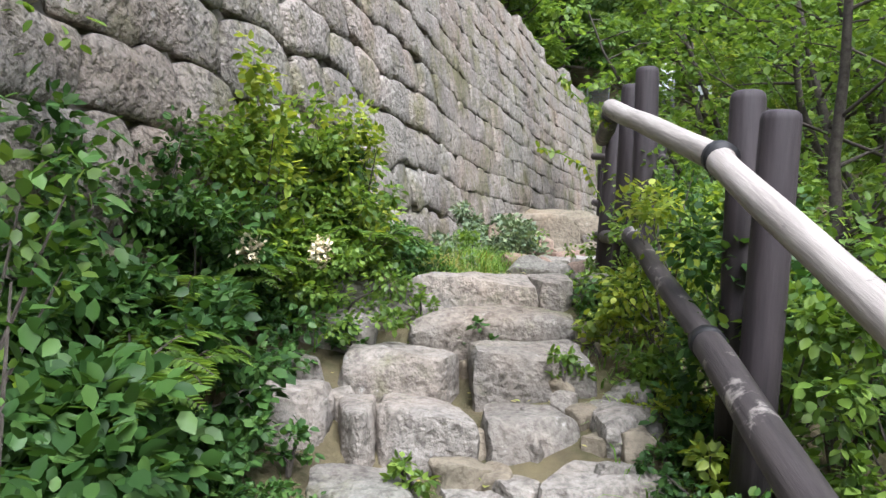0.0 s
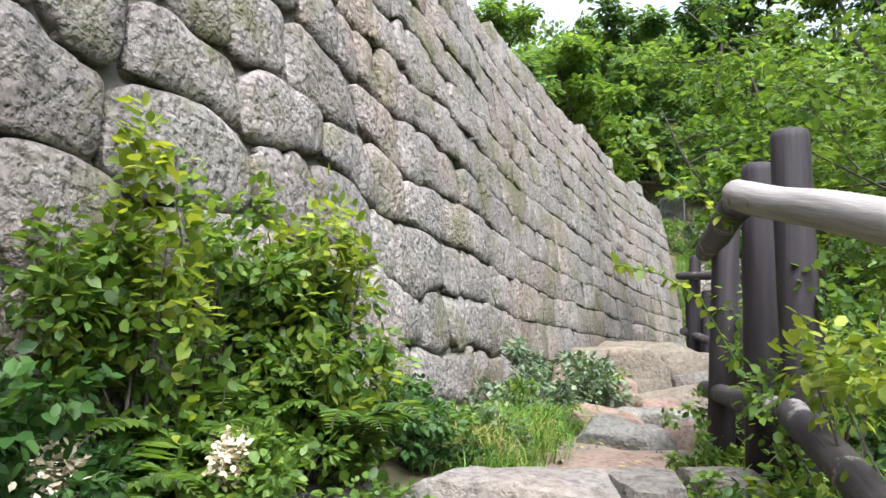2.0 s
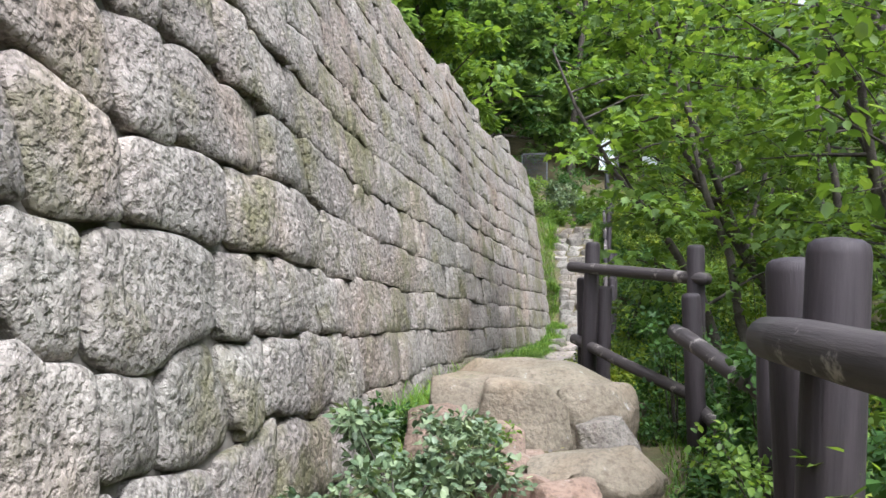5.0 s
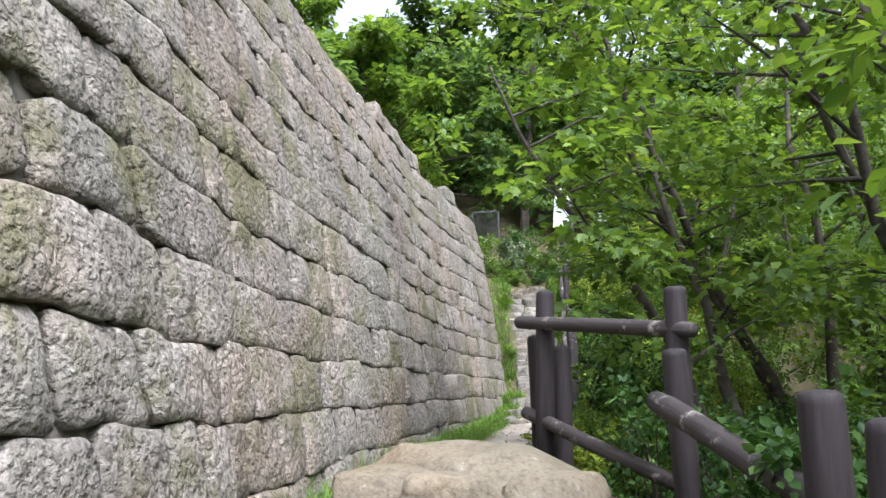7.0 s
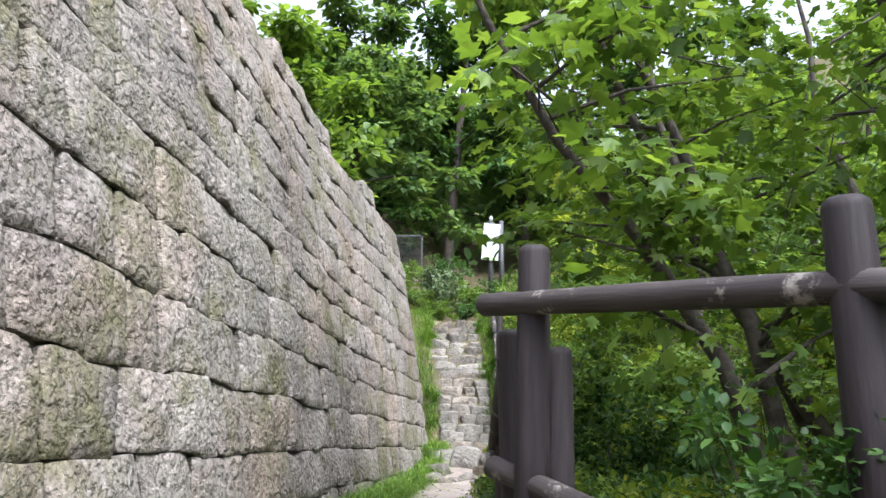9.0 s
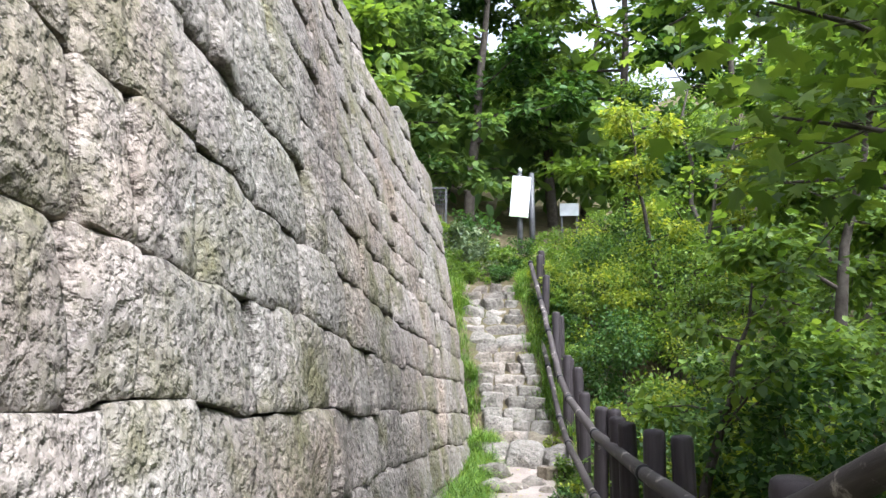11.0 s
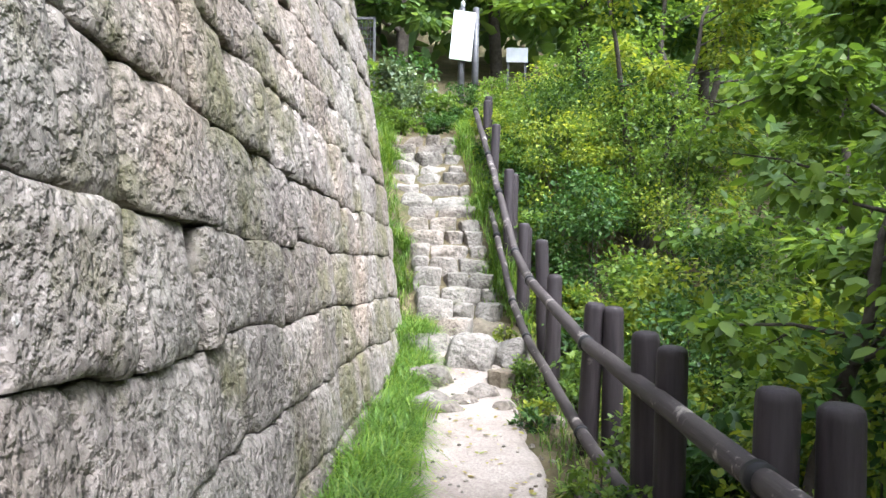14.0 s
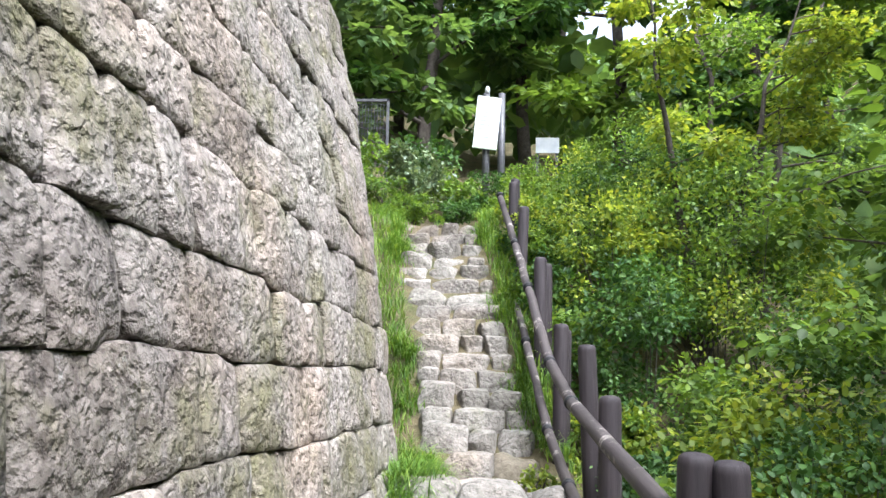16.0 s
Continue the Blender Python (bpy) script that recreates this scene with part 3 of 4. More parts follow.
# lower flight: rows from the top down, each with its blocks (across from the middle line, width, height, drop)
lower = stair("stairs_lower", "uneven flight of rough pale granite blocks")
ROWS = [
    (2.47, 3.05, 1.44, [(-0.98, 0.66, 0.3, 0.07), (-0.08, 1.02, 0.26, 0.0), (0.55, 0.3, 0.34, 0.0), (0.9, 0.36, 0.42, -0.01)]),
    (2.70, 2.50, 1.25, [(-1.0, 0.6, 0.3, 0.04), (0.06, 1.16, 0.28, 0.0)]),
    (2.83, 2.02, 1.05, [(-1.16, 0.55, 0.3, 0.02), (-0.44, 0.74, 0.28, 0.0), (0.34, 0.74, 0.36, -0.04)]),
    (3.05, 1.45, 0.86, [(-1.1, 0.62, 0.34, -0.08), (-0.63, 0.2, 0.3, 0.0), (-0.26, 0.54, 0.3, 0.0), (0.3, 0.5, 0.32, 0.03), (0.82, 0.4, 0.34, 0.0)]),
    (3.22, 0.95, 0.67, [(-0.5, 0.6, 0.3, 0.03), (0.1, 0.5, 0.3, 0.1), (0.62, 0.66, 0.3, 0.0)]),
    (3.42, 0.35, 0.55, [(-0.3, 0.7, 0.26, 0.02), (0.4, 0.6, 0.26, 0.0)]),
]
sd = 100
for cx, cy, top, blocks in ROWS:
    for off, w, h, drop in blocks:
        sd += 1
        step_block(lower, cx + 0.9 * off, cy + 0.42 * off, top + 0.08 - drop, w * 0.97, 0.5, h + 0.22, 26, STEP_STONE, sd, 0.85, 0.05)

# small stones that fill the gaps of the lower flight
fr = random.Random(77)
for i in range(60):
    y = fr.uniform(-0.4, 2.9)
    x = path_x(y) + fr.uniform(-1.0, 0.95)
    s = fr.uniform(0.1, 0.24)
    sd += 1
    step_block(lower, x, y, ground_z(x, y) + fr.uniform(0.05, 0.12), s * 1.3, s, 0.24, fr.uniform(0, 180), (STEP_STONE, ROCK)[i % 2], sd, 0.4, 0.14)

# upper flight: fifteen coursed risers of squared blocks that climb beyond the wall's end
upper = stair("stairs_upper", "long straight flight of squared granite blocks")
rr = random.Random(5)
for i in range(15):
    y = 22.85 + 0.285 * i
    top = 2.1 + 0.19 * i
    left, right = path_x(y) - 0.62, path_x(y) + 0.52
    if i > 8:
        left -= 0.1
    x = left
    while x < right - 0.12:
        w = min(rr.choice((0.28, 0.38, 0.45, 0.58)) * rr.uniform(0.9, 1.1), right - x)
        if right - x - w < 0.15:
            w = right - x
        sd += 1
        step_block(upper, x + w / 2, y + 0.16 + rr.uniform(-0.05, 0.05), top + rr.uniform(-0.05, 0.04), w - 0.02, 0.36, 0.36, rr.uniform(-4, 4), STEP_STONE, sd, 0.8, 0.06)
        x += w

# loose rocks: (x, y, top, width, depth, height, turn, material)
RUBBLE = [
    (0.02, 21.55, 1.84, 0.6, 0.55, 0.5, 20, STEP_STONE), (0.57, 20.98, 1.9, 0.52, 0.46, 0.6, -12, STEP_STONE), (1.0, 21.15, 1.86, 0.5, 0.5, 0.55, 35, STEP_STONE),
    (0.2, 20.5, 1.68, 0.46, 0.4, 0.4, -12, STEP_STONE), (0.3, 22.2, 1.95, 0.6, 0.4, 0.5, 8, STEP_STONE), (0.82, 22.3, 1.93, 0.5, 0.4, 0.5, 12, ROCK), (0.75, 21.6, 1.8, 0.4, 0.4, 0.4, 40, ROCK),
    (0.28, 19.5, 1.58, 0.56, 0.36, 0.24, 8, STEP_STONE), (0.68, 20.15, 1.56, 0.3, 0.26, 0.22, 30, STEP_STONE), (0.92, 20.5, 1.64, 0.32, 0.28, 0.35, 50, ROCK), (0.86, 19.7, 1.5, 0.26, 0.2, 0.12, 70, STEP_STONE), (0.5, 19.9, 1.52, 0.3, 0.22, 0.14, 15, STEP_STONE),
    (1.25, 19.2, 1.5, 0.18, 0.12, 0.1, 20, STEP_STONE), (1.2, 17.4, 1.5, 0.16, 0.12, 0.08, 60, STEP_STONE), (1.15, 16.2, 1.5, 0.13, 0.1, 0.07, 10, ROCK),
]
for i, (x, y, top, w, d, h, turn, mat) in enumerate(RUBBLE):
    ob = new("rock", rock_mesh("rock", w, d, h + 0.1, mat, 300 + i, 0.45, 9, 0.1, 9))
    tagged(ob, "rough pale broken rock bedded in the path", "rock", "rubble at the foot of the stairs")
    ob.matrix_basis = pose(x, y, top, (i * 37) % 13 - 6, (i * 53) % 15 - 7, turn)

BOULDERS = [
    # x, y, top, width, depth, height, turn, seed, label
    (1.45, 10.35, 2.1, 1.95, 1.0, 1.2, -8, 41, "large flat-topped tan boulder half buried beside the path"),
    (0.85, 9.75, 2.02, 0.75, 0.8, 1.1, 18, 47, "tan boulder with a rounded shoulder in the path"),
    (1.42, 9.6, 2.03, 0.82, 0.55, 1.1, 10, 53, "upright cracked tan boulder standing in the path"),
    (2.05, 9.85, 1.98, 0.6, 0.7, 1.1, -14, 59, "tan boulder leaning on a larger one"),
]
for x, y, top, w, d, h, turn, seed, label in BOULDERS:
    ob = tagged(new("boulder", rock_mesh("boulder", w, d, h, ROCK, seed, 0.55, 13, 0.045, 4)), label, "rock", "boulders in the path")
    ob.matrix_basis = pose(x, y, top, 0, 2, turn)
MORE = [
    (0.82, 8.85, 1.74, 0.6, 0.5, 0.6, 12, CLAY), (2.15, 9.4, 1.66, 0.56, 0.4, 0.6, 14, STEP_STONE), (2.1, 8.6, 1.54, 1.05, 0.55, 0.5, -8, ROCK),
    (1.55, 8.2, 1.42, 0.6, 0.4, 0.22, 10, CLAY), (1.85, 7.4, 1.36, 0.62, 0.36, 0.2, 4, STEP_STONE), (2.35, 7.5, 1.36, 0.42, 0.3, 0.22, 20, ROCK),
    (2.6, 6.8, 1.4, 0.5, 0.36, 0.2, -10, STEP_STONE), (1.5, 7.2, 1.38, 0.6, 0.5, 0.24, 40, CLAY), (1.3, 8.8, 1.5, 0.62, 0.5, 0.3, -20, CLAY),
    (1.9, 6.4, 1.4, 0.7, 0.46, 0.2, 15, CLAY), (2.3, 5.6, 1.42, 0.7, 0.4, 0.2, 5, STEP_STONE), (2.75, 5.9, 1.4, 0.5, 0.4, 0.2, 60, CLAY), (1.2, 9.3, 1.6, 0.5, 0.4, 0.3, 20, CLAY),
    (2.0, 8.0, 1.4, 0.44, 0.3, 0.16, 30, CLAY),
]
for i, (x, y, top, w, d, h, turn, mat) in enumerate(MORE):
    ob = new("rock", rock_mesh("rock", w, d, h + 0.1, mat, 400 + i, 0.6, 9, 0.09, 7))
    tagged(ob, "reddish brown rock worn by feet in the path" if mat is CLAY else "angular tan rock bedded beside the path", "rock", "rocks in the path")
    ob.matrix_basis = pose(x, y, top + 0.09, (i * 37) % 11 - 5, (i * 53) % 13 - 6, turn)


# ---------------------------------------------------------------- timber fence
fence = thing("timber_fence", 0, 0, 0, "dark painted round-timber fence of posts and rails", "fence")


def post(x, y, top, length=1.5, r=0.085, tilt=(0, 0), seed=0):
    """A round post with a domed head; its foot stands in the ground."""
    prof = [(-length, r), (-0.5 * length, r * 1.02), (-0.05, r * 0.98), (-0.02, r * 0.92), (-0.006, r * 0.72), (0, r * 0.3)]
    v, f = sweep([(0, 0, q[0]) for q in prof], [q[1] for q in prof], 18, seed, 0.012)
    return child("post", mesh_of("post", v, f, POST, True), fence, "", pose(x, y, top, tilt[0], tilt[1], seed * 40))


def rail(p0, p1, r=0.06, mat=RAIL, sag=0.0, seed=0, label=""):
    """A round rail with slight bends, knots and sawn ends."""
    p0, p1 = Vector(p0), Vector(p1)
    L = (p1 - p0).length
    n = 12
    pts, rad = [], []
    for i in range(n + 1):
        t = i / n
        q = Vector((0.012 * noise.noise((t * 3, seed, 0)), 0.012 * noise.noise((t * 3, seed, 9)), L * t))
        pts.append(q)
        rad.append(r * (1 + 0.07 * noise.noise((t * 5, seed, 4))) * (0.9 if i in (0, n) else 1))
    pts.insert(1, pts[0] + Vector((0, 0, 0.012)))
    rad.insert(1, r)
    v, f = sweep(pts, rad, 16, seed, 0.012)
    turn = (p1 - p0).to_track_quat('Z', 'Y').to_matrix().to_4x4()
    return child("rail", mesh_of("rail", v, f, mat, True), fence, label, Matrix.Translation(p0) @ turn)


POSTS = [
    (5.3, -1.0, 1.9), (4.46, 1.15, 2.43), (4.32, 1.55, 2.58), (3.44, 3.75, 3.02), (3.61, 3.3, 3.06),
    (3.13, 4.95, 3.02), (3.06, 5.3, 2.98), (3.37, 7.1, 2.6), (3.25, 7.5, 2.67),
    (2.92, 10.25, 3.3), (2.86, 9.7, 2.84), (1.84, 11.42, 3.4), (1.7, 11.75, 3.0), (1.95, 11.7, 2.9),
    (1.62, 13.0, 2.52), (1.52, 15.5, 2.5), (1.68, 15.4, 2.47), (1.42, 18.4, 2.52), (1.54, 18.35, 2.5), (1.43, 16.95, 2.5), (1.46, 16.55, 2.48),
    (1.36, 20.3, 2.62), (1.34, 21.4, 2.95), (1.25, 22.7, 3.15), (1.3, 22.9, 3.1), (1.12, 24.0, 3.95), (1.2, 24.2, 3.9), (0.98, 25.4, 4.8), (0.86, 26.6, 5.4), (0.9, 27.3, 5.6),
]
for i, (x, y, top) in enumerate(POSTS):
    post(x, y, top, 2.0, 0.085 if y < 14 else 0.075, ((i * 29) % 5 - 2, (i * 17) % 5 - 2), i + 1)

rail((3.42, 2.95, 2.72), (4.24, 1.18, 2.22), 0.062, BARE, seed=1, label="pale weathered top rail, paint worn away")
rail((4.2, 1.25, 2.24), (5.0, -0.75, 1.42), 0.062, BARE, seed=2, label="pale weathered top rail, paint worn away")
rail((3.42, 3.05, 2.7), (2.96, 5.1, 2.73), 0.07, RAIL, seed=3)
rail((3.6, 2.9, 1.86), (4.22, 1.15, 1.42), 0.06, RAIL, seed=4)
rail((4.2, 1.2, 1.43), (4.85, -1.2, 1.02), 0.07, RAIL, seed=5)
rail((2.86, 5.6, 1.78), (3.6, 3.0, 1.84), 0.06, RAIL, seed=6)
rail((3.6, 7.2, 2.03), (2.72, 9.45, 2.51), 0.072, RAIL, seed=7)
rail((1.56, 11.62, 3.12), (3.02, 10.1, 2.97), 0.062, RAIL, seed=8)
rail((1.6, 11.62, 2.28), (2.9, 10.1, 1.87), 0.06, RAIL, seed=9)
rail((2.88, 10.1, 1.84), (3.6, 7.4, 1.45), 0.06, RAIL, seed=10)
rail((1.68, 11.7, 2.85), (1.52, 13.2, 2.28), 0.05, RAIL, seed=19)
LINE = [(1.52, 13.0, 2.24), (1.43, 15.4, 2.22), (1.33, 18.2, 2.25), (1.2, 21.2, 2.5), (1.12, 22.4, 2.78), (0.98, 24.0, 3.6), (0.86, 25.4, 4.3), (0.66, 27.2, 5.3)]
BAND, nt, b = material("black_band", 0.6, 0.3)
b.inputs["Base Color"].default_value = (0.012, 0.012, 0.013, 1)


def band(p0, along, r):
    d = Vector(along).normalized()
    v, f = sweep([(0, 0, -0.03), (0, 0, 0.03)], [r, r], 16)
    m = Matrix.Translation(p0) @ d.to_track_quat('Z', 'Y').to_matrix().to_4x4()
    child("band", mesh_of("band", v, f, BAND, True), fence, "black strap round a rail joint", m)


for q, s in (((4.225, 1.215, 2.232), (0.8, -1.9, -0.6)), ((4.21, 1.17, 1.425), (0.65, -2.0, -0.4))):
    band(q, s, 0.078)
for i in range(len(LINE) - 1):
    (x0, y0, z0), (x1, y1, z1) = LINE[i], LINE[i + 1]
    rail((x0, y0, z0), (x1, y1 + 0.06, z1), 0.05, RAIL, seed=20 + i)
    band((x1, y1, z1), (x1 - x0, y1 - y0, z1 - z0), 0.058)
    band((x1 - 0.02, y1, z1 - 0.62), (x1 - x0, y1 - y0, z1 - z0), 0.053)
    rail((x0 - 0.02, y0, z0 - 0.62), (x1 - 0.02, y1 + 0.06, z1 - 0.62), 0.045, RAIL, seed=40 + i)


# ---------------------------------------------------------------- notice board and mesh panel on the slope above
def box(w, d, h, cx=0, cy=0, cz=0):
    v = [(cx + sx * w / 2, cy + sy * d / 2, cz + sz * h / 2) for sx in (-1, 1) for sy in (-1, 1) for sz in (-1, 1)]
    return v, [(0, 1, 3, 2), (4, 6, 7, 5), (0, 4, 5, 1), (2, 3, 7, 6), (0, 2, 6, 4), (1, 5, 7, 3)]


sign = thing("notice_board", 0.36, 32.4, ground_z(0.36, 32.4), "white printed notice board on dark posts", "sign")
sz = 8.05 - sign.matrix_basis.translation.z
board = child("board", mesh_of("board", *box(0.56, 0.05, 1.25), BOARD), sign, "white board with grey print and green foot", pose(0, 0, sz, 0, 5, 8))
for i in range(9):
    child("print_line", mesh_of("print_line", *box(0.42 - 0.06 * (i % 3), 0.006, 0.03), PRINT), board, "", pose(-0.03 * (i % 3), -0.029, 0.45 - 0.1 * i))
child("green_band", mesh_of("green_band", *box(0.52, 0.006, 0.1), GREENBAND), board, "pale green band", pose(0, -0.029, -0.56))
for dx in (-0.02, 0.34):
    child("post", mesh_of("post", *sweep([(0, 0, -0.4), (0, 0, sz + 0.75)], [0.09, 0.08], 12), METAL, True), sign, "", pose(dx, 0.14, 0))
child("finial", mesh_of("finial", *sweep([(0, 0, 0), (0, 0, 0.1), (0, 0, 0.16)], [0.05, 0.06, 0.03], 10), BOARD, True), sign, "", pose(0.0, 0.1, sz + 0.75))
board2 = thing("notice_board", 1.9, 34.5, ground_z(1.9, 34.5), "pale information board half hidden by leaves", "sign")
child("board", mesh_of("board", *box(0.6, 0.05, 0.4), BOARD), board2, "", pose(0, 0, 1.3))
for dx in (-0.35, 0.35):
    child("post", mesh_of("post", *box(0.06, 0.06, 1.7), METAL), board2, "", pose(dx * 0.7, 0.08, 0.65))

panel = thing("mesh_panel", -2.0, 29.6, ground_z(-2.0, 29.6), "grey wire-mesh fence panel in a steel frame", "fence panel")
for dx in (-0.45, 0.45):
    child("frame_post", mesh_of("frame_post", *box(0.05, 0.05, 2.0), METAL), panel, "", pose(dx, 0, 0.9))
child("frame_rail", mesh_of("frame_rail", *box(0.95, 0.05, 0.05), METAL), panel, "", pose(0, 0, 1.88))
wires = [box(0.008, 0.008, 1.8, -0.42 + 0.06 * i, 0, 0.98) for i in range(15)] + [box(0.86, 0.008, 0.008, 0, 0.01, 0.12 + 0.12 * i) for i in range(15)]
child("wire_mesh", mesh_of("wire_mesh", *joined(*wires), METAL), panel)


# ---------------------------------------------------------------- undergrowth on the bank by the lower steps
nr = np.random.default_rng(3)
BANK = [
    # x, y, height, radius, leaves, leaf size, material, shape
    (2.35, -0.6, 0.75, 0.55, 900, 0.15, LEAF_DARK), (1.8, 0.3, 0.95, 0.55, 1100, 0.13, LEAF_DARK), (1.75, -0.1, 0.9, 0.5, 800, 0.11, LEAF_DARK),
    (1.6, 1.0, 1.15, 0.55, 1200, 0.1, LEAF_DARK), (1.5, 1.45, 0.7, 0.45, 900, 0.09, LEAF_DARK), (1.75, 2.1, 0.75, 0.55, 1100, 0.09, LEAF_MID),
    (1.5, -0.6, 1.2, 0.6, 900, 0.12, LEAF_DARK), (2.6, -0.85, 0.5, 0.45, 700, 0.13, LEAF_DARK), (2.2, 0.35, 0.3, 0.35, 600, 0.1, LEAF_DARK),
    (2.85, -1.3, 0.45, 0.4, 500, 0.12, LEAF_DARK), (1.35, 2.6, 0.9, 0.5, 900, 0.085, LEAF_MID), (1.25, 2.0, 0.6, 0.4, 600, 0.08, LEAF_DARK), (2.5, 0.2, 0.2, 0.28, 400, 0.06, LEAF_DARK), (3.0, 0.35, 0.16, 0.25, 260, 0.06, LEAF_MID),
]
for i, (x, y, h, r, n, size, mat) in enumerate(BANK):
    bush(x, y, h * 0.85, r, int(n * 3.0), size * 0.56, mat, "dense dark green leafy undergrowth by the steps" if mat is LEAF_DARK else "fresh green leafy undergrowth by the steps", 500 + i, 8, name="undergrowth_plant", clumps=30)
for i, (x, y, h, r, n, size) in enumerate([(1.42, 1.75, 1.75, 0.3, 700, 0.1), (1.35, 2.9, 1.1, 0.5, 1100, 0.09), (1.4, 2.8, 1.5, 0.4, 620, 0.085), (1.65, 2.65, 0.9, 0.35, 700, 0.085), (1.6, 2.6, 1.35, 0.3, 500, 0.085)]):
    bush(x, y, h, r, int(n * 1.1), size * 0.8, LEAF_MID if i in (1, 3) else LEAF_YELLOW, "tall yellow-green sapling against the stone wall", 540 + i, 9, shape=LEAF, name="sapling", clumps=22)
for i, (x, y, s) in enumerate([(1.75, 0.75, 0.62), (1.6, 1.0, 0.6), (1.5, 1.9, 0.6), (1.9, 2.5, 0.5), (1.6, 2.2, 0.42), (1.35, 0.2, 0.6), (2.2, 0.1, 0.5), (2.3, 2.4, 0.16), (2.1, 0.0, 0.5), (1.9, 0.5, 0.55), (1.65, 1.4, 0.65), (1.25, 1.2, 0.6), (2.4, -0.4, 0.46), (1.35, 2.3, 0.5)]):
    fern(x, y, s * 0.72, 560 + i, 10, ground_z(x, y) + (0.42 if s > 0.45 else 0.0))
for i, (x, y, z) in enumerate([(1.75, 1.15, 1.75), (1.85, 1.75, 1.72)]):
    plume = thing("flower_plume", x, y, z - 0.75, "cream feathery flower plume on a thin stalk", "flower")
    child("stalk", mesh_of("stalk", *sweep([(0, 0, -0.2), (0.02, 0, 0.5), (0.05, 0, 0.8)], [0.006, 0.005, 0.002], 5), GRASS), plume)
    rngp = np.random.default_rng(600 + i)
    q = rngp.normal(0, 1, (380, 3)) * (0.032, 0.032, 0.042) + np.array([0.04, 0, 0.72])
    co, f = leaves_at(q, rngp.normal(0, 1, (380, 3)), np.full(380, 0.03), rngp)
    child("blossom", fast_mesh("blossom", co, f, FLOWER), plume)

for i, (x, y, h, r, n, size, mat) in enumerate([
        (1.45, -0.1, 1.45, 0.5, 2600, 0.07, LEAF_DARK), (1.4, 0.8, 1.35, 0.45, 2400, 0.065, LEAF_DARK), (1.2, 1.5, 1.3, 0.45, 2200, 0.06, LEAF_MID), (1.15, 2.3, 1.45, 0.5, 2600, 0.06, LEAF_MID),
        (1.35, 2.75, 1.0, 0.42, 1900, 0.06, LEAF_DARK), (1.2, 3.9, 0.4, 0.35, 1200, 0.05, LEAF_DARK), (1.7, 3.4, 0.35, 0.35, 1300, 0.05, LEAF_DARK)]):
    bush(x, y, h, r, n, size, mat, "tall dense leafy plant at the foot of the wall", 1600 + i, 9, name="undergrowth_plant", clumps=40)
for i, (x, y, h, r, n) in enumerate([(2.15, -0.75, 1.9, 0.4, 420), (1.75, -0.9, 2.2, 0.5, 520)]):
    bush(x, y, h, r, n, 0.065, LEAF_MID, "straggling shrub with bare brown stems before the wall", 1620 + i, 14, clumps=20)

low = np.random.default_rng(31)
for i in range(34):
    y = low.uniform(-0.4, 3.4)
    right = i % 3 != 0
    x = path_x(y) + (low.uniform(0.95, 1.35) if right else low.uniform(-1.75, -1.35)) - (0.15 if y > 2 and right else 0)
    h = low.uniform(0.14, 0.34)
    bush(x, y, h, low.uniform(0.14, 0.26), 260, low.uniform(0.04, 0.065), (LEAF_DARK, LEAF_MID, LEAF_DARK, LEAF_YELLOW)[i % 4], "low leafy weed beside the stone steps", 1300 + i, 5, name="weed", clumps=12)
for i, (x, y) in enumerate([(2.25, 2.5), (2.1, 1.85), (3.4, 2.0), (2.45, 0.6), (3.0, 0.75), (2.75, 2.3)]):
    bush(x, y, 0.2, 0.13, 150, 0.05, (LEAF_MID, LEAF_DARK)[i % 2], "small weed rooted in a gap between steps", 1350 + i, 4, name="weed", clumps=8, sink=-0.08)
for i in range(26):
    y = low.uniform(3.2, 22)
    x = fence_x(y) - low.uniform(0.1, 0.35)
    bush(x, y, low.uniform(0.12, 0.4), 0.18, 260, 0.045, (LEAF_MID, LEAF_DARK, LEAF_YELLOW)[i % 3], "low leafy weed at the foot of the fence", 1370 + i, 5, name="weed", clumps=10)
for i in range(14):
    y = low.uniform(4.0, 9.5)
    x = path_x(y) - low.uniform(0.65, 1.1)
    bush(x, y, low.uniform(0.2, 0.5), 0.25, 420, 0.055, (LEAF_MID, LEAF_DARK, LEAF_GREY)[i % 3], "low leafy weed between wall and path", 1400 + i, 5, name="weed", clumps=14)

bush(3.0, -1.2, 1.55, 0.2, 170, 0.06, LEAF_DARK, "thin tall weed stalk with sparse leaves", 1450, 4, name="weed", clumps=14)


def vine(points, seed):
    """A thin trailing shoot with leaves in pairs."""
    r2 = np.random.default_rng(seed)
    base = points[0]
    root = thing("vine", *base, "thin green vine shoot trailing from the fence", "vine")
    rel = [np.array(q) - np.array(base) for q in points]
    line = [rel[i] + (rel[i + 1] - rel[i]) * t for i in range(len(rel) - 1) for t in (0, 0.2, 0.4, 0.6, 0.8)] + [rel[-1]]
    child("stem", mesh_of("stem", *sweep([tuple(q) for q in line], [0.004] * len(line), 5, seed, 0, False), GRASS), root)
    P = np.repeat(np.array(line), 2, axis=0)
    d = r2.normal(0, 0.6, P.shape) + np.array([0, 0, -0.3])
    co, f = leaves_at(P, d, r2.uniform(0.035, 0.07, len(P)), r2)
    child("leaves", fast_mesh("leaves", co, f, LEAF_YELLOW), root)["kind"] = "stuff"


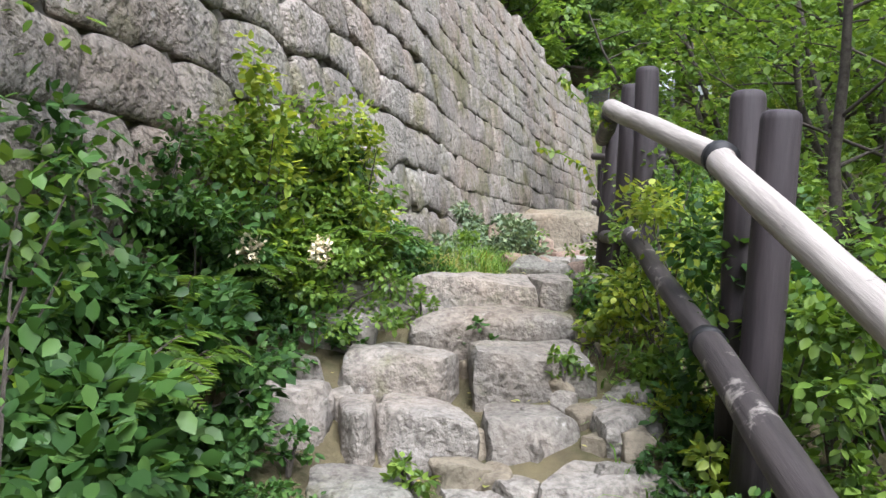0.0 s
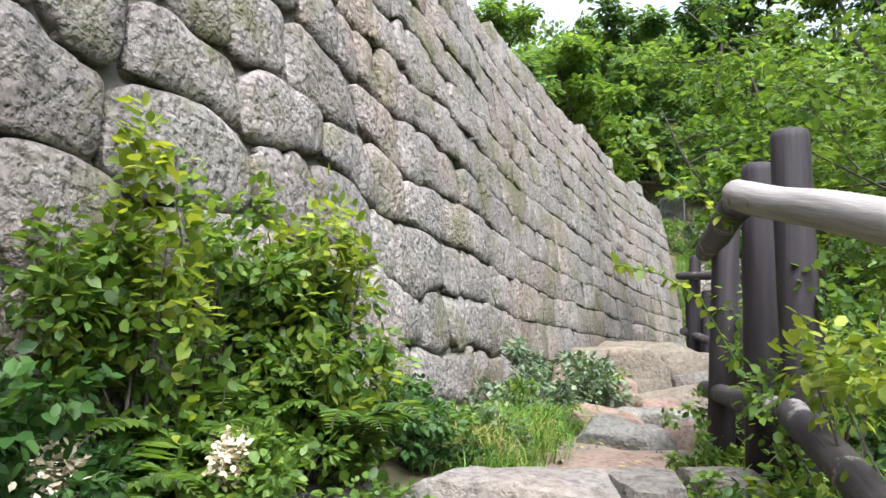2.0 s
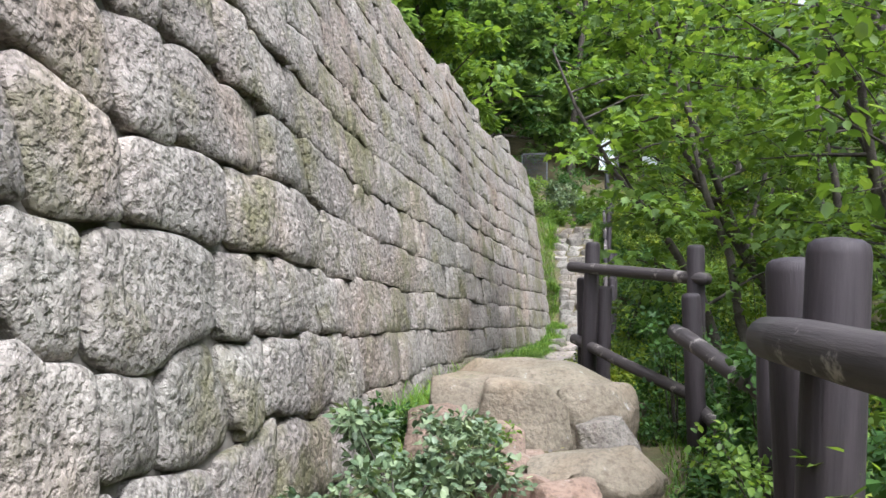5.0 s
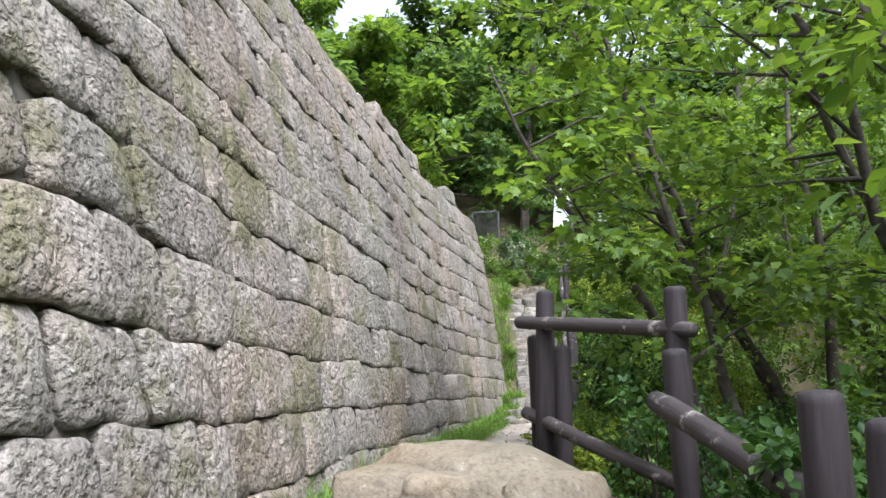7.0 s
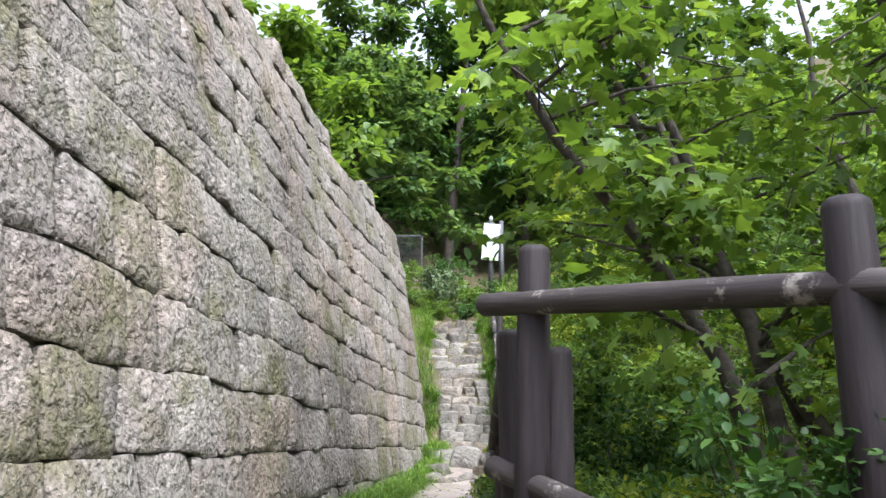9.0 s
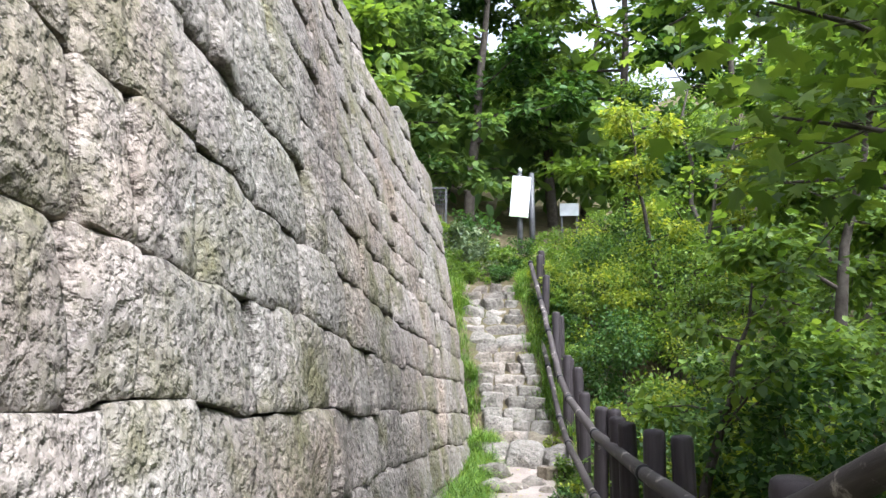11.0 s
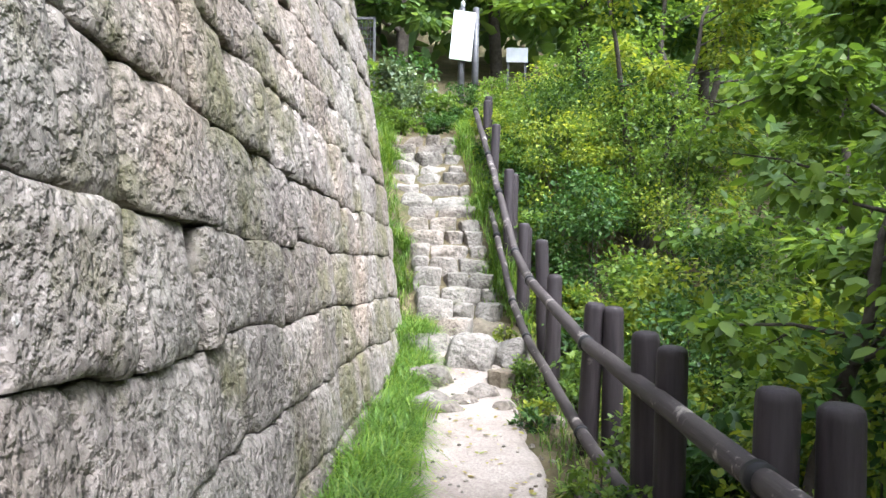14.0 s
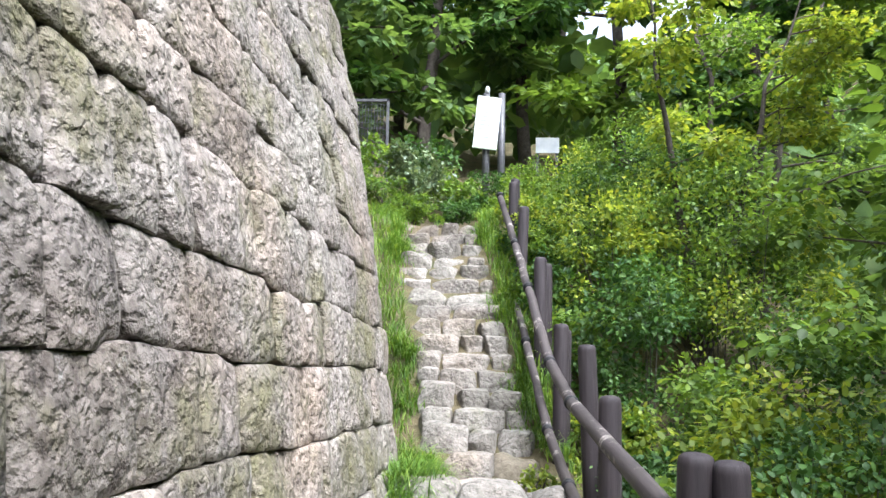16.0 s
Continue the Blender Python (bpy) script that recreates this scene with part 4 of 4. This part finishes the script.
vine([(3.38, 3.12, 2.62), (3.28, 3.06, 2.72), (3.12, 3.0, 2.86), (3.06, 2.96, 2.95), (3.1, 2.94, 2.9)], 1460)
vine([(3.4, 2.95, 2.05), (3.28, 2.88, 2.3), (3.14, 2.8, 2.39), (2.98, 2.74, 2.43)], 1461)

# tufts, shrubs and saplings between the wall and the clay path
for i, (x, y, h, r, n, size, mat) in enumerate([(1.05, 7.2, 0.85, 0.5, 1900, 0.065, LEAF_GREY), (1.2, 7.9, 0.7, 0.45, 1500, 0.06, LEAF_GREY), (0.95, 6.4, 0.5, 0.35, 700, 0.06, LEAF_GREY), (1.3, 8.6, 0.4, 0.3, 500, 0.055, LEAF_MID)]):
    bush(x, y, h, r, n, size, mat, "grey-green small-leaved shrub at the foot of the wall", 620 + i, 10)


def tuft(x, y, n, length, seed, mat=GRASS, label="arching tuft of long green grass", spread=0.16):
    r2 = np.random.default_rng(seed)
    o = r2.normal(0, spread, (n, 2))
    pts = [(x + a, y + b3, ground_z(x + a, y + b3) - 0.01) for a, b3 in o]
    return grass_patch("grass_tuft", pts, r2, length, 0.0065, mat, label, droop=0.9)


for i, (x, y, n, L) in enumerate([(1.5, 5.1, 260, 0.5), (1.75, 4.4, 220, 0.45), (1.25, 5.8, 240, 0.5), (1.55, 6.2, 220, 0.45), (1.95, 3.7, 180, 0.35), (1.35, 7.0, 160, 0.42), (1.05, 9.3, 200, 0.4)]):
    tuft(x, y, n * 2, L, 640 + i)
for i, (x, y) in enumerate([(1.85, 3.9), (1.65, 4.8)]):
    tuft(x, y, 260, 0.42, 660 + i, DRY, "dry straw-coloured grass tuft", 0.13)

# the grass verge along the wall
pts = []
while len(pts) < 15000:
    y = nr.uniform(8.6, 22.5)
    left = wall_x(y) - batter(path_z(y)) + 0.02
    right = path_x(y) - 0.44 + 0.1 * noise.noise((y * 1.3, 0, 0))
    x = left + (right - left) * nr.random()
    if noise.noise((x * 2.5, y * 2.5, 8)) > -0.12:
        pts.append((x, y, ground_z(x, y) - 0.01))
grass_patch("grass_verge", pts, nr, 0.32, 0.0048, GRASS, "bright green grass verge at the foot of the wall", (0.3, 0, 0), 1.0)
vr = np.random.default_rng(55)
for i in range(34):
    y = vr.uniform(10.5, 22.0)
    left = wall_x(y) - batter(path_z(y)) + 0.12
    x = left + vr.random() ** 1.4 * (path_x(y) - 0.62 - left)
    tuft(x, y, 190, vr.uniform(0.3, 0.5), 1500 + i, GRASS, "long arching grass tuft at the wall's foot", 0.11)
for i in range(12):
    y = 9.2 + 0.42 * i
    x = wall_x(y) - batter(path_z(y)) + 0.22 + 0.12 * (i % 3)
    tuft(x, y, 260, 0.58, 1570 + i, GRASS, "tall arching grass tuft against the wall", 0.13)
for i in range(16):
    y = vr.uniform(23.0, 27.0)
    x = path_x(y) + (-0.72 if i % 2 else 0.6)
    tuft(x, y, 130, 0.34, 1540 + i, GRASS, "arching grass tuft beside the stone stairs", 0.1)
pts = []
while len(pts) < 5000:
    y = nr.uniform(22.3, 31)
    side = nr.random() < 0.5
    x = path_x(y) + (-0.68 - 0.5 * nr.random() if side else 0.56 + 0.3 * nr.random())
    pts.append((x, y, ground_z(x, y) + (0.1 if not side else 0.0)))
grass_patch("grass_verge", pts, nr, 0.3, 0.007, GRASS, "rough grass beside the stone stairs", (0, -0.2, 0), 0.7)
pts = []
while len(pts) < 7000:
    y = nr.uniform(-6, 22)
    x = fence_x(y) + nr.uniform(-0.35, 0.5)
    pts.append((x, y, ground_z(x, y) - 0.01))
grass_patch("grass_verge", pts, nr, 0.2, 0.006, GRASS, "thin grass under the timber fence", (0, 0, 0), 0.7)

# pebbles and fallen leaves on the footpath
pr = random.Random(91)
peb = []
for i in range(420):
    y = pr.uniform(3.2, 21.5)
    side = pr.choice((-1, 1)) * (pr.random() ** 0.5)
    x = path_x(y) + 0.04 + side * 0.5
    s = pr.uniform(0.006, 0.026)
    z = ground_z(x, y) + 0.03
    ring = [(x + s * pr.uniform(0.7, 1.3) * math.cos(a), y + s * pr.uniform(0.7, 1.3) * math.sin(a), z - 0.01) for a in (0, 1.05, 2.1, 3.15, 4.2, 5.25)]
    top = [(x + (q[0] - x) * 0.6, y + (q[1] - y) * 0.6, z + s * 0.55) for q in ring]
    peb.append((ring + top, [(j, (j + 1) % 6, 6 + (j + 1) % 6, 6 + j) for j in range(6)] + [(6, 7, 8, 9, 10, 11)]))
tagged(new("pebbles", mesh_of("pebbles", *joined(*peb), STEP_STONE)), "small pale pebbles scattered over the footpath", "pebbles", kind="stuff")
lp = np.random.default_rng(92)
ly = lp.uniform(1, 21.5, 700)
lx = np.array([path_x(float(v)) for v in ly]) + lp.normal(0, 0.42, 700)
P = np.array([(a, c, ground_z(float(a), float(c)) + 0.045) for a, c in zip(lx, ly)])
co, f = leaves_at(P, lp.normal(0, 1, (700, 3)) * (1, 1, 0.15), lp.uniform(0.025, 0.06, 700), lp, LEAF, LEAF_TRI, 0.9)
tagged(new("fallen_leaves", fast_mesh("fallen_leaves", co, f, DRY)), "dry fallen leaves scattered on the footpath", "leaves", kind="stuff")

# ---------------------------------------------------------------- shrubs along and beyond the fence
k = 0
for y in np.arange(-3.0, 11, 0.62):
    for off in (0.35, 0.95):
        k += 1
        x = fence_x(y) + off + nr.uniform(-0.1, 0.2) + (0.5 if y < 0.9 else 0)
        h = nr.uniform(0.7, 1.35) + (0.5 if y < 1.2 and off > 0.5 else 0)
        bush(x, y + nr.uniform(-0.2, 0.2), h + 0.45 * off, 0.5, 1300, nr.uniform(0.05, 0.075), LEAF_DARK if y > 7.5 else (LEAF_MID, LEAF_YELLOW, LEAF_DARK)[k % 3] if off < 0.5 else (LEAF_MID, LEAF_MID, LEAF_DARK)[k % 3],
             "leafy green shrub growing through the timber fence" if off < 0.5 else "leafy green shrub on the slope below the fence", 700 + k, 8, clumps=22)
for y in np.arange(11.5, 31, 0.8):
    for off, h in ((0.45, 0.8), (1.3, 1.9), (2.6, 3.0)):
        k += 1
        x = fence_x(y) + off + nr.uniform(-0.2, 0.3)
        if off < 0.5 and y < 20 and k % 2:
            continue
        if off > 1 and y < 15.5:
            h *= 0.7
        bush(x, y + nr.uniform(-0.3, 0.3), h * nr.uniform(0.85, 1.2), 0.45 + 0.28 * off, int(1300 + 900 * off), nr.uniform(0.052, 0.082), (LEAF_MID, LEAF_DARK, LEAF_MID, LEAF_DARK, LEAF_YELLOW)[k % 5],
             "bright green shrub on the slope beside the stairs", 700 + k, 8, clumps=34)
for i in range(22):
    y = 11.8 + 0.36 * i
    x = fence_x(y) + 0.3 + 0.75 * low.random()
    bush(x, y, low.uniform(0.5, 0.95) + 0.35 * (x - fence_x(y)), 0.4, 1100, 0.055, (LEAF_MID, LEAF_YELLOW, LEAF_MID)[i % 3], "fresh green low shrub below the timber fence", 1660 + i, 7, clumps=22)
for i, (x, y, h, r, n, size, mat) in enumerate([(-1.0, 28.6, 1.3, 0.7, 2200, 0.09, LEAF_GREY), (-1.9, 28.9, 1.2, 0.8, 1800, 0.1, LEAF_MID), (-0.2, 29.6, 0.8, 0.6, 1200, 0.09, LEAF_MID), (0.95, 27.5, 0.6, 0.35, 700, 0.06, LEAF_YELLOW), (1.0, 25.0, 0.6, 0.3, 500, 0.06, LEAF_MID), (0.95, 28.8, 0.9, 0.5, 1200, 0.08, LEAF_MID), (-3.2, 28.5, 1.5, 1.0, 1800, 0.1, LEAF_DARK), (2.2, 30.0, 1.3, 0.8, 1800, 0.09, LEAF_MID), (-1.0, 31.5, 1.3, 0.9, 1500, 0.1, LEAF_DARK)]):
    bush(x, y, h, r, n, size, mat, "rounded green shrub at the head of the stairs", 900 + i, 9, clumps=30)
for i, (x, y, h, r) in enumerate([(-0.75, 27.6, 0.45, 0.4), (-0.1, 28.2, 0.4, 0.45), (-1.3, 27.9, 0.6, 0.5), (0.5, 29.4, 0.5, 0.5), (-0.7, 30.2, 0.9, 0.6), (0.5, 31.0, 0.7, 0.6), (1.3, 30.6, 1.0, 0.6), (-2.6, 29.9, 1.4, 0.8), (1.1, 26.0, 0.7, 0.3)]):
    bush(x, y, h, r, 1500, 0.06, (LEAF_MID, LEAF_DARK)[i % 2], "low leafy growth on the slope above the stairs", 1640 + i, 7, clumps=26)

# ---------------------------------------------------------------- trees
NEAR = [
    # x, y, height, lean, trunk radius, crown radius, leaves, leaf size, stems, crown from
    (5.3, 15.2, 7.5, (-1.6, -1.0), 0.075, 2.6, 8000, 0.17, 3, 0.62), (4.2, 13.0, 5.0, (-1.9, 0.2), 0.065, 2.0, 6500, 0.16, 2, 0.6), (7.0, 13.5, 8.5, (-1.0, -1.2), 0.085, 2.8, 7500, 0.17, 3, 0.62),
    (6.0, 10.2, 7.0, (-0.5, 0.4), 0.075, 2.6, 7000, 0.16, 2, 0.55), (5.2, 7.6, 6.5, (-0.2, 0.9), 0.08, 2.3, 8000, 0.14, 2, 0.25), (7.4, 6.0, 8.0, (-0.6, 0.5), 0.1, 2.8, 8000, 0.15, 2, 0.3),
    (3.7, 19.6, 5.6, (1.2, -0.6), 0.1, 1.9, 6500, 0.12, 1, 0.35), (5.4, 23.0, 7.0, (-0.5, -0.5), 0.09, 2.4, 8000, 0.12, 2, 0.3), (7.6, 18.0, 9.0, (-0.6, -0.6), 0.12, 3.0, 9000, 0.15, 2, 0.35),
    (3.6, 26.5, 4.2, (0.4, -0.3), 0.07, 1.7, 7000, 0.1, 2, 0.2), (7.4, 3.2, 6.0, (0, 0.6), 0.07, 2.2, 7000, 0.12, 2, 0.2), (8.2, -0.5, 6.0, (0, 0.5), 0.07, 2.2, 6000, 0.12, 2, 0.2),
    (5.2, 30.0, 7.0, (0.4, -0.3), 0.09, 2.4, 7000, 0.11, 2, 0.25), (9.0, 9.0, 10.0, (-0.6, 0), 0.13, 3.3, 9000, 0.18, 1, 0.3), (8.5, 24.5, 10.0, (-0.6, 0), 0.13, 3.3, 9000, 0.16, 1, 0.25),
]
for i, (x, y, h, ln, tr, cr, n, size, st, cf) in enumerate(NEAR):
    tree(x, y, h + 2.2, ln, tr * (1.3 if i < 4 else 1), cr, int(n * (0.36 if i < 4 else 0.45 if i < 6 or i == 13 else 1.15)), size * (0.8 if i < 6 else 1), LEAF_MID if i != 9 else LEAF_YELLOW, "slender broadleaf tree with leaning dark stems" if st > 1 else "slim broadleaf tree with a single dark stem", 1000 + i, st, cf,
         MAPLE if size > 0.14 else LEAF, MAPLE_TRI if size > 0.14 else LEAF_TRI, 10)

# added tree, out of view behind the start, whose crown shades the wall
tree(2.5, -3.4, 7.5, (-0.9, 1.6), 0.09, 2.3, 5200, 0.13, LEAF_MID, "unseen broadleaf tree added to shade the stone wall", 1090, 2, 0.6)

tree(1.78, 16.1, 2.9, (0.75, 0.25), 0.05, 0.8, 1100, 0.085, LEAF_MID, "small forked tree with a thin dark stem by the fence", 1091, 1, 0.62)

# the wood behind: tall trees with coarser leaves
WOOD = [(-4.5, 33), (-1.5, 36), (1.5, 38), (4.0, 36), (-7, 37), (7, 34), (10, 30), (12, 24), (13.5, 18), (14, 12), (14, 5), (12, -1), (11, 14), (10.5, 20), (-3, 42), (3, 44), (9, 40), (14, 36), (17, 28), (18, 20), (18, 10), (18, 1), (-9, 44), (-12, 36), (22, 34), (24, 15), (14, 46), (-5.5, 28.5), (-8.5, 26), (-7, 32)]
for i, (x, y) in enumerate(WOOD):
    h = float(nr.uniform(9, 14)) + (5 if y > 32 else 0)
    if x < -4:
        h *= 0.64
    tree(x, y, h, (float(nr.normal(0, 0.5)), float(nr.normal(0, 0.5))), 0.17, 3.4, 5200 if y < 32 else 6500, 0.28, (LEAF_FAR, LEAF_DARK, LEAF_FAR, LEAF_MID)[i % 4], "tall dense broadleaf tree in the wood", 1100 + i, 1, 0.12, LEAF, LEAF_TRI, 14)

# distant wooded hillside: one sheet of foliage over the far slope
far_rng = np.random.default_rng(77)
n = 60000
ang = far_rng.uniform(-1.15, 2.2, n)
rad = far_rng.uniform(28, 95, n)
fx, fy = 1 + rad * np.sin(ang), 8 + rad * np.cos(ang)
fz = np.array([ground_z(float(a), float(b3)) for a, b3 in zip(fx, fy)])
bump = np.array([noise.noise((float(a) * 0.22, float(b3) * 0.22, 3)) for a, b3 in zip(fx, fy)])
lift = (4 + 5 * bump) * far_rng.random(n) ** 0.4
keep = (fx > -6) | (fy > 30)
P = np.stack([fx, fy, fz + lift], 1)[keep]
co, f = leaves_at(P, far_rng.normal(0, 1, P.shape) + np.array([0, 0, -0.3]), far_rng.uniform(0.5, 1.1, len(P)), far_rng)
tagged(new("far_wood", fast_mesh("far_wood", co, f, LEAF_FAR)), "distant wooded hillside of dense green crowns", "woods", kind="stuff")


# ---------------------------------------------------------------- wall blocks
rng = random.Random(11)
rest = []


def lay(v, f, ref, near):
    if near:
        child("stone", mesh_of("stone", v, f, WALL_STONE, True), wall).matrix_basis = Matrix.Translation(ref)
    else:
        rest.append(([ref + q for q in v], f))


for k in range(-3, 22):
    y, lean = -14.0 + rng.uniform(0, 0.5), 0.0
    while y < 26:
        old = old_part(y)
        y1 = y + rng.choice((0.34, 0.45, 0.55, 0.68, 0.95)) * rng.uniform(0.85, 1.15) * (1.0 + 0.12 * old)
        nxt = rng.uniform(-0.035, 0.035) + old * rng.uniform(-0.12, 0.12)
        ym = (y + y1) / 2
        zt = course_z(k + 1, ym)
        ragged = 0.1 + 0.5 * noise.noise((math.floor(ym / 1.3) * 3.3, 0.4, 2))
        if path_z(min(y, 21)) - 0.3 < zt < wall_top(ym) + ragged:
            lay(*block_mesh(k, y, y1, lean, nxt, rng), 2.5 < y < 20.5 and zt < 4.3)
        y, lean = y1, nxt
child("stone_rest", mesh_of("stone_rest", *joined(*rest), WALL_STONE, True), wall)["kind"] = "stuff"
